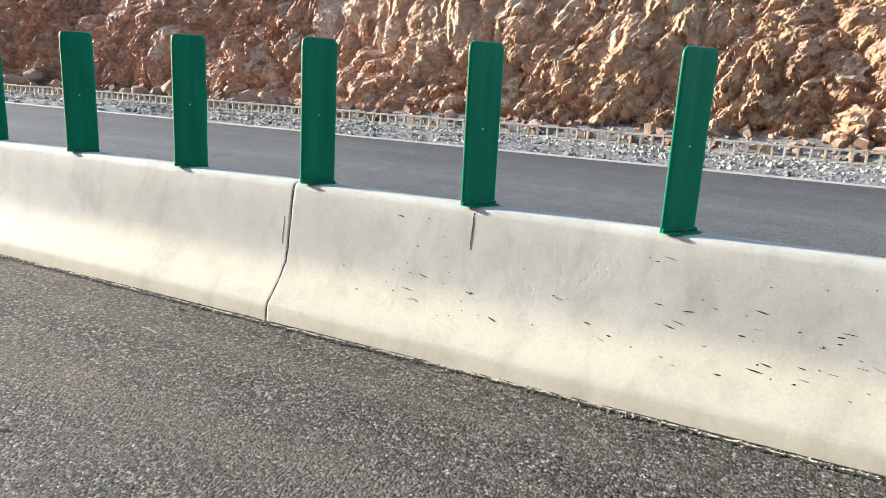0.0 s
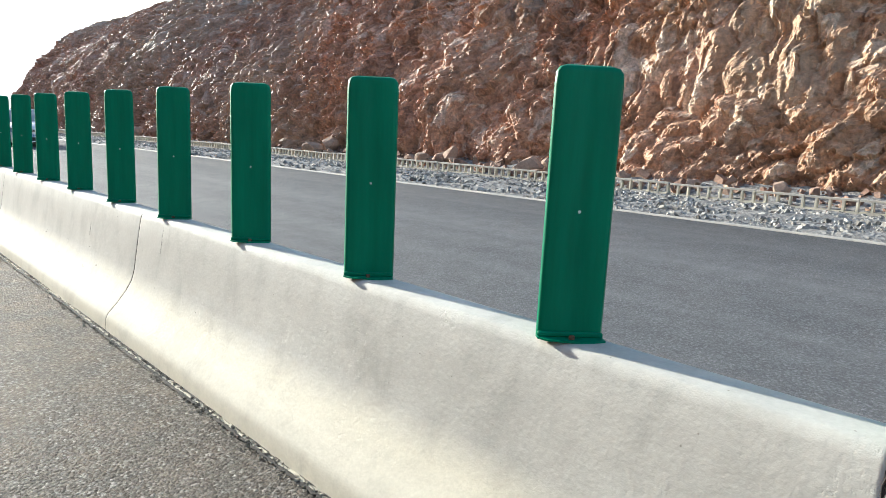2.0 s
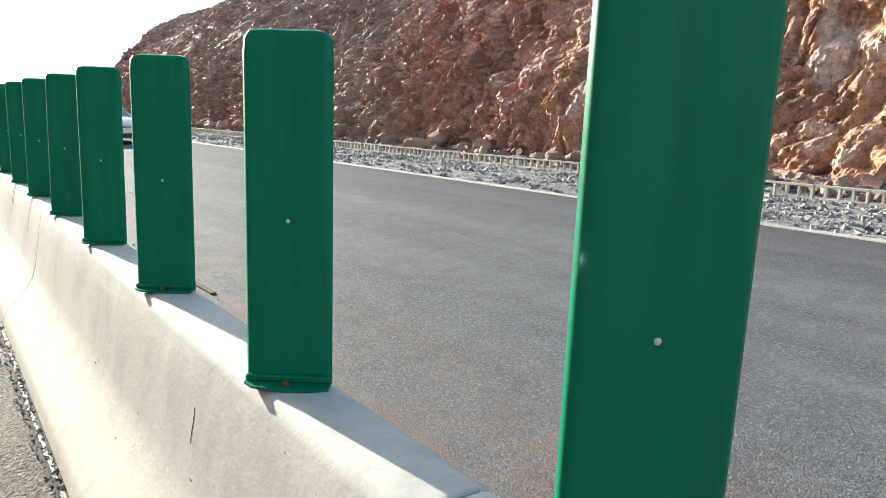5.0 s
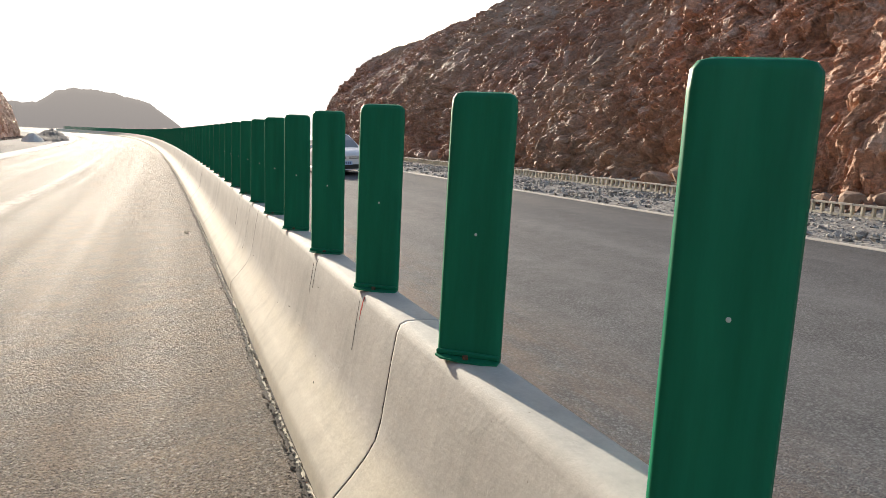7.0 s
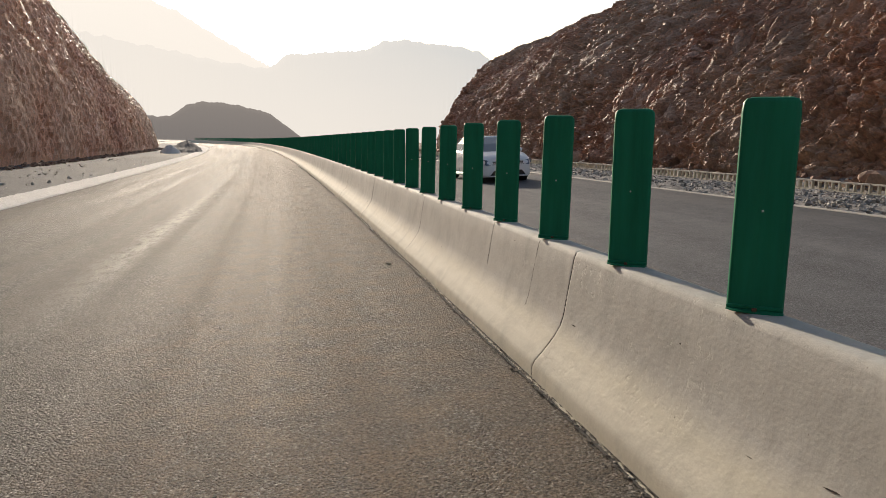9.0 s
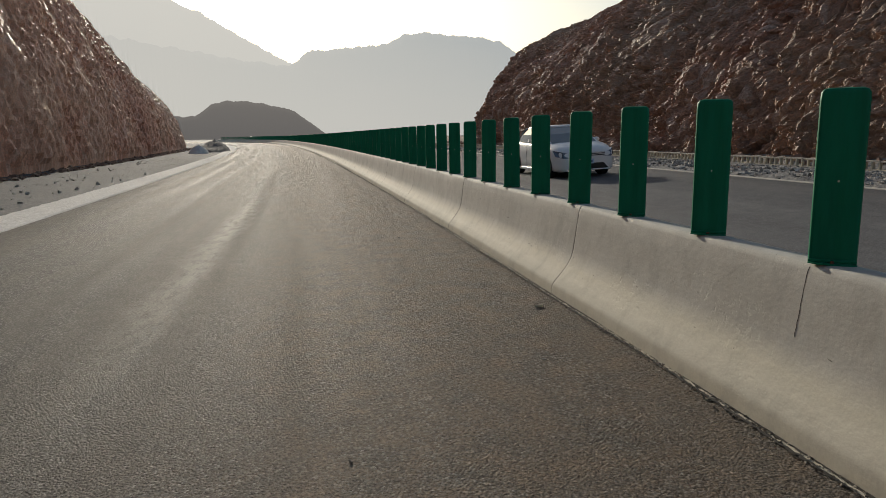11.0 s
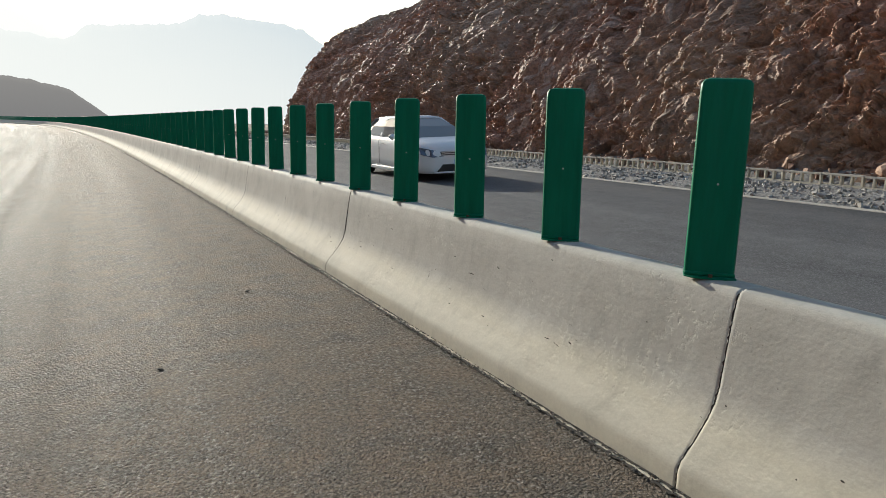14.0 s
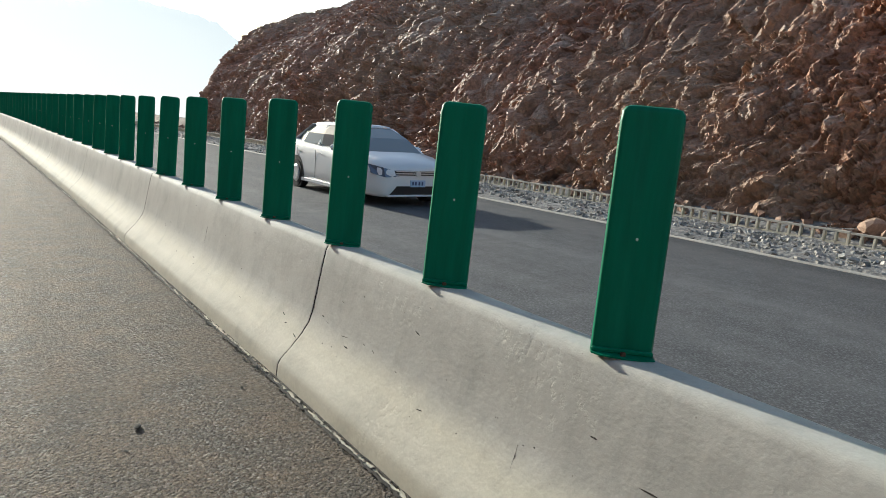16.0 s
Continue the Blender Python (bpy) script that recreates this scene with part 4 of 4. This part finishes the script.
# ---- small things on the road ----
def road_bit(name, x, y, size, mat, label, category, seed, flat=0.4):
    rng = random.Random(seed)
    bm = bmesh.new()
    bmesh.ops.create_icosphere(bm, subdivisions=1, radius=0.5)
    for v in bm.verts:
        v.co = Vector((v.co.x * 1.4, v.co.y * 0.7, v.co.z * flat)) * size * rng.uniform(0.75, 1.2)
    low = min(v.co.z for v in bm.verts)
    ob = part(name, bm, mat)
    line = 2.452 - 0.087 * x - 0.000415 * x * x
    ob.matrix_world = Matrix.Translation((x, y, CROSS * (y - line - FOOT) - DROP - low)) @ Matrix.Rotation(rng.uniform(0, 6), 4, "Z")
    tagged(ob, label, category)


LEAF = plain_material("dry_leaf", (0.58, 0.49, 0.35), 0.8)
road_bit("dry_leaf", -20.81, 3.53, 0.065, LEAF, "curled pale dry leaf on the asphalt", "leaf", 1, 0.5)
road_bit("pebble", -25.69, 3.245, 0.05, CRACK, "dark pebble lying on the asphalt", "pebble", 2)
road_bit("pebble", -19.5, 3.0, 0.03, STONE, "pale pebble lying on the asphalt", "pebble", 3)
road_bit("pebble", -24.0, 2.2, 0.035, CRACK, "dark pebble lying on the asphalt", "pebble", 4)
bm = bmesh.new()
pts = [(0, 0), (0.05, 0.012), (0.1, 0.02), (0.16, 0.018)]
low = [bm.verts.new((x, y - 0.004, 0.004)) for x, y in pts]
top = [bm.verts.new((x, y + 0.004, 0.007)) for x, y in pts]
for i in range(3):
    bm.faces.new((low[i], low[i + 1], top[i + 1], top[i]))
bmesh.ops.solidify(bm, geom=bm.faces[:], thickness=0.003)
twig = part("straw", bm, LEAF)
twig.matrix_world = pose(-2.94, 1.955, -0.062, 0, 0, -20)
tagged(twig, "pale dry straw lying on the asphalt", "straw")


# thin dark strip on the far asphalt, of no known material
bm = bmesh.new()
box(bm, (-0.29, -0.022, 0.0), (0.29, 0.022, 0.014), 0.003)
strip = part("dark_strip", bm, CRACK)
place, turn = along(11.95, 1.15, ground_z(1.15) + 0.002)
strip.matrix_world = Matrix.Translation(place) @ Matrix.Rotation(-turn + 0.03, 4, "Z")
tagged(strip, "thin dark strip lying on the asphalt", "strip")


# ---- white saloon car ----
PAINT = plain_material("white_car_paint", (0.78, 0.79, 0.80), 0.25, 0.0, 0.03, 3)
GLASS, gnt, gb = material("car_glass", 0.04, spec=0.9)
# grey base carries part of the sky's reflection in the windows
gb.inputs["Base Color"].default_value = (0.16, 0.18, 0.19, 1)
BLACK = plain_material("black_trim", (0.015, 0.015, 0.016), 0.5)
TYRE = plain_material("tyre_rubber", (0.02, 0.02, 0.02), 0.85)
CHROME = plain_material("bright_trim", (0.7, 0.71, 0.72), 0.3, 0.5, 0.05)
LAMP = plain_material("lamp_lens", (0.16, 0.19, 0.25), 0.08, 0.4, 0.3, 30)
PLATE = plain_material("plate_face", (0.42, 0.55, 0.72), 0.5)
PLATE_BAR = plain_material("plate_bars", (0.06, 0.09, 0.2), 0.5)


def loft(rings, close=True):
    bm = bmesh.new()
    vs = [[bm.verts.new(p) for p in r] for r in rings]
    n = len(rings[0])
    for a, b in zip(vs, vs[1:]):
        for i in range(n if close else n - 1):
            j = (i + 1) % n
            bm.faces.new((a[i], a[j], b[j], b[i]))
    if close:
        bm.faces.new(vs[0][::-1])
        bm.faces.new(vs[-1])
    bmesh.ops.recalc_face_normals(bm, faces=bm.faces)
    return bm


def car_body():
    st = [(2.31, 0.58, 0.30, 0.62), (2.28, 0.69, 0.22, 0.71), (2.18, 0.79, 0.19, 0.78), (1.95, 0.85, 0.18, 0.86), (1.6, 0.88, 0.18, 0.93), (1.2, 0.886, 0.18, 0.98), (0.8, 0.888, 0.18, 1.0),
          (0.0, 0.888, 0.18, 1.01), (-1.0, 0.888, 0.18, 1.03), (-1.6, 0.882, 0.19, 1.06), (-2.05, 0.85, 0.22, 1.07), (-2.25, 0.78, 0.28, 1.02), (-2.31, 0.68, 0.36, 0.84)]
    rings = []
    for x, w, lo, hi in st:
        half = [(0.90 * w, lo), (0.985 * w, lo + 0.06), (w, lo + 0.24 * (hi - lo) / 0.78), (w, lo + 0.55 * (hi - lo)), (0.975 * w, hi - 0.12 * (hi - lo)), (0.90 * w, hi - 0.02), (0.55 * w, hi + 0.015)]
        rings.append([(x, y, z) for y, z in half] + [(x, -y, z) for y, z in half[::-1]])
    return loft(rings)


def car():
    root = new("car")
    tagged(root, "white saloon car driving on the far carriageway", "car")
    body = part("body", car_body(), PAINT, root, smooth=True)
    base = [(1.34, 0.68), (0.85, 0.79), (-0.2, 0.82), (-1.2, 0.80), (-1.90, 0.66)]
    roof = [(0.36, 0.51), (0.10, 0.575), (-0.3, 0.595), (-0.9, 0.575), (-1.22, 0.50)]
    low = [(x, y, 0.97 + 0.04 * (x < 0)) for x, y in base] + [(x, -y, 0.97 + 0.04 * (x < 0)) for x, y in base[::-1]]
    top = [(x, y, 1.42) for x, y in roof] + [(x, -y, 1.42) for x, y in roof[::-1]]
    waist = [((a[0] * 0.45 + b[0] * 0.55) * 1.03 + 0.01, (a[1] * 0.5 + b[1] * 0.5) * 1.07, 1.23) for a, b in zip(low, top)]
    part("glasshouse", loft([low, waist, top]), GLASS, root, "dark reflecting car glass", smooth=False)
    mid = [(x * 1.02 + 0.005, y * 1.02, 1.405) for x, y, _ in top]
    up = [(x * 0.98, y * 0.96, 1.452) for x, y, _ in top]
    crown = [(x * 0.8 - 0.05, y * 0.6, 1.482) for x, y, _ in top]
    part("roof", loft([mid, up, crown]), PAINT, root, smooth=True)

    def strut(a, b, w):
        d = (Vector(b) - Vector(a)).normalized()
        side = d.cross(Vector((0, 0, 1))).normalized() * w
        out = Vector((0, 0.012 if a[1] > 0 else -0.012, 0.006))
        bm = loft([[Vector(p) + side + out, Vector(p) - side + out, Vector(p) - side - out, Vector(p) + side - out] for p in (a, b)])
        part("pillar", bm, PAINT, root)

    for sd in (1, -1):
        strut((1.32, 0.695 * sd, 0.97), (0.35, 0.525 * sd, 1.42), 0.035)
        strut((-1.88, 0.68 * sd, 1.01), (-1.20, 0.515 * sd, 1.42), 0.08)
        strut((-0.32, 0.83 * sd, 1.0), (-0.36, 0.60 * sd, 1.42), 0.03)
        bm = bmesh.new()
        bmesh.ops.create_uvsphere(bm, u_segments=12, v_segments=8, radius=0.1, matrix=Matrix.Translation((0.72, 0.97 * sd, 1.0)) @ Matrix.Diagonal((0.7, 1.1, 0.75, 1)))
        mirror = part("door_mirror", bm, PAINT, root, smooth=True)
        bm = bmesh.new()
        box(bm, (0.66, 0.80 * sd if sd > 0 else -0.92, 0.95), (0.72, 0.92 if sd > 0 else 0.80 * sd, 0.98))
        part("mirror_arm", bm, BLACK, mirror)
        for xa in (0.62, -0.42):
            bm = bmesh.new()
            box(bm, (xa - 0.85 if xa < 0 else xa - 0.80, 0.886 * sd - 0.004, 0.80), (xa - 0.66 if xa < 0 else xa - 0.62, 0.886 * sd + 0.022 * sd, 0.825) if sd > 0 else (xa - 0.66 if xa < 0 else xa - 0.62, 0.886 * sd + 0.004, 0.825))
            part("door_handle", bm, CHROME, root)
        for xs in (0.78, -0.36, -1.32):
            bm = bmesh.new()
            y0 = 0.885 * sd
            box(bm, (xs - 0.004, min(y0, y0 + 0.006 * sd), 0.30), (xs + 0.004, max(y0, y0 + 0.006 * sd), 0.88))
            part("door_seam", bm, BLACK, root)
        bm = bmesh.new()
        box(bm, (-1.05, 0.86 * sd if sd > 0 else -0.90, 0.17), (1.0, 0.90 if sd > 0 else 0.86 * sd, 0.25), 0.01)
        part("sill", bm, PAINT, root)
        for xw in (1.38, -1.32):
            bm = bmesh.new()
            bmesh.ops.create_cone(bm, cap_ends=True, segments=28, radius1=0.365, radius2=0.365, depth=0.03, matrix=Matrix.Translation((xw, 0.878 * sd, 0.34)) @ Matrix.Rotation(radians(90), 4, "X"))
            part("wheel_arch", bm, BLACK, root)
            wheel = new("wheel")
            wheel.parent = root
            bm = bmesh.new()
            bmesh.ops.create_cone(bm, cap_ends=True, segments=28, radius1=0.315, radius2=0.315, depth=0.21, matrix=Matrix.Translation((xw, 0.80 * sd, 0.315)) @ Matrix.Rotation(radians(90), 4, "X"))
            bmesh.ops.bevel(bm, geom=bm.edges[:], offset=0.02, segments=2, affect="EDGES")
            part("tyre", bm, TYRE, wheel, smooth=False)
            bm = bmesh.new()
            bmesh.ops.create_cone(bm, cap_ends=True, segments=20, radius1=0.205, radius2=0.16, depth=0.03, matrix=Matrix.Translation((xw, 0.912 * sd, 0.315)) @ Matrix.Rotation(radians(-90 * sd), 4, "X"))
            part("rim", bm, CHROME, wheel)
        bm = loft([[(2.325, 0.44 * sd, 0.58), (2.305, 0.44 * sd, 0.672), (2.20, 0.44 * sd, 0.66), (2.20, 0.44 * sd, 0.58)], [(2.295, 0.70 * sd, 0.56), (2.235, 0.72 * sd, 0.735), (2.0, 0.70 * sd, 0.72), (2.0, 0.70 * sd, 0.56)], [(2.06, 0.872 * sd, 0.62), (1.92, 0.89 * sd, 0.785), (1.8, 0.80 * sd, 0.775), (1.8, 0.80 * sd, 0.63)]])
        part("headlight", bm, LAMP, root, "clear swept-back headlight")
        bm = loft([[(2.285, 0.50 * sd, 0.24), (2.285, 0.50 * sd, 0.40), (2.2, 0.50 * sd, 0.40), (2.2, 0.50 * sd, 0.24)], [(2.18, 0.77 * sd, 0.26), (2.19, 0.77 * sd, 0.44), (2.1, 0.77 * sd, 0.44), (2.1, 0.77 * sd, 0.26)]])
        part("fog_lamp_recess", bm, BLACK, root)
    bm = bmesh.new()
    box(bm, (2.2, -0.50, 0.575), (2.312, 0.50, 0.69), 0.012)
    grille = part("grille", bm, BLACK, root)
    for zz in (0.583, 0.625, 0.667):
        bm = bmesh.new()
        box(bm, (2.29, -0.49, zz), (2.322, 0.49, zz + 0.018))
        part("grille_bar", bm, CHROME, grille)
    bm = bmesh.new()
    bmesh.ops.create_cone(bm, cap_ends=True, segments=16, radius1=0.06, radius2=0.055, depth=0.02, matrix=Matrix.Translation((2.325, 0, 0.63)) @ Matrix.Rotation(radians(90), 4, "Y"))
    part("badge", bm, CHROME, grille)
    bm = loft([[(2.20, -0.60, 0.24), (2.315, -0.60, 0.24), (2.318, -0.46, 0.40), (2.20, -0.46, 0.40)], [(2.20, 0.60, 0.24), (2.315, 0.60, 0.24), (2.318, 0.46, 0.40), (2.20, 0.46, 0.40)]])
    part("lower_intake", bm, BLACK, root)
    bm = bmesh.new()
    box(bm, (2.22, -0.66, 0.20), (2.335, 0.66, 0.24), 0.012)
    part("bumper_lip", bm, PAINT, root)
    bm = bmesh.new()
    box(bm, (2.305, -0.17, 0.385), (2.322, 0.17, 0.515), 0.003)
    plate = part("number_plate", bm, PLATE, root)
    for y in (-0.11, -0.05, 0.03, 0.10):
        bm = bmesh.new()
        box(bm, (2.322, y - 0.018, 0.42), (2.326, y + 0.018, 0.485))
        part("plate_bar", bm, PLATE_BAR, plate)
    for y in (0.35, -0.25):
        bm = loft([[(1.13, y, 0.955), (1.13, y + 0.02, 0.955), (1.14, y + 0.02, 0.975), (1.14, y, 0.975)], [(0.98, y - 0.5, 1.01), (0.98, y - 0.48, 1.01), (0.99, y - 0.48, 1.03), (0.99, y - 0.5, 1.03)]])
        part("wiper", bm, BLACK, root)
    return root


saloon = car()
ca, ch = along(35.45, 5.3)
saloon.matrix_world = Matrix.Translation((ca.x, ca.y, ground_z(5.3) + 0.002)) @ Matrix.Rotation(-ch, 4, "Z") @ Matrix.Rotation(math.atan(CROSS), 4, "X")


def dust_trail(s0, s1, o0, o1, seed):
    """A patchy pale scrape of dust on the near carriageway."""
    rng = np.random.RandomState(seed)
    verts, faces = [], []
    for k in range(260):
        f = rng.uniform() ** 0.8
        s, o = s0 + (s1 - s0) * f, o0 + (o1 - o0) * f + rng.normal(0, 0.11)
        ln, wd = 0.008 + 0.03 * rng.uniform() ** 2, rng.uniform(0.004, 0.014)
        ring = [(s + ln * math.cos(a) * rng.uniform(0.6, 1), o + wd * math.sin(a) * rng.uniform(0.6, 1)) for a in np.arange(0, 6.2, 0.785)]
        n0 = len(verts)
        verts += list(along_np(np.array([q[0] for q in ring]), np.array([q[1] for q in ring]), np.array([CROSS * (q[1] - FOOT) - DROP + 0.004 + 0.000008 * k for q in ring])))
        faces.append(tuple(range(n0, n0 + len(ring)))[::-1])
    ob = mesh_object("dust_trail", verts, faces, DUST)
    tagged(ob, "patchy trail of pale dust on the asphalt", "dust", kind="stuff")


DUST = plain_material("road_dust", (0.45, 0.425, 0.37), 0.95)
dust_trail(22.0, 36.0, -4.15, -3.75, 3)


# ---- shrubs on the near rock cut ----
SHRUB_LEAF = plain_material("shrub_leaf", (0.075, 0.085, 0.04), 0.8, 0.0, 0.4, 6)
SHRUB_WOOD = plain_material("shrub_wood", (0.12, 0.085, 0.06), 0.9)


def shrub(place, size, seed):
    rng = random.Random(seed)
    root = new("shrub")
    bm = bmesh.new()
    for k in range(6):
        a = rng.uniform(0, 6.28)
        tip = Vector((math.cos(a) * 0.35, math.sin(a) * 0.35, rng.uniform(0.5, 0.9))) * size
        side = Vector((-math.sin(a), math.cos(a), 0)) * 0.012 * size
        vs = [bm.verts.new(p) for p in (-side, side, tip)]
        bm.faces.new(vs)
        vs = [bm.verts.new(p) for p in (Vector((0, 0, -0.05)) * size, Vector((0.015, 0.01, 0.02)) * size, tip)]
        bm.faces.new(vs)
    part("stems", bm, SHRUB_WOOD, root)
    bm = bmesh.new()
    for k in range(110):
        d = Vector((rng.gauss(0, 1), rng.gauss(0, 1), rng.gauss(0, 1))).normalized() * rng.random() ** 0.4
        c = Vector((d.x * 0.5, d.y * 0.5, 0.45 + d.z * 0.42)) * size
        u = Vector((rng.gauss(0, 1), rng.gauss(0, 1), rng.gauss(0, 1))).normalized() * size * rng.uniform(0.06, 0.12)
        w = u.orthogonal().normalized() * u.length * 0.5
        bm.faces.new([bm.verts.new(c + q) for q in (-u, w, u, -w)])
    part("leaves", bm, SHRUB_LEAF, root)
    root.matrix_world = Matrix.Translation(place)
    tagged(root, "small dry olive-green shrub growing on the cut", "shrub", "shrubs on the cut")


hrng = random.Random(31)
for k in range(22):
    ss, ff = hrng.uniform(45, 140), hrng.uniform(0.25, 1.0)
    hh = left_height(ss)
    pl, _ = along(ss, -(18.0 + 12.0 * ff ** 1.15 - 0.3), -0.6 + hh * (0.82 * ff + 0.18 * math.sqrt(ff)) - 0.25)
    shrub(pl, hrng.uniform(0.5, 1.2), 100 + k)
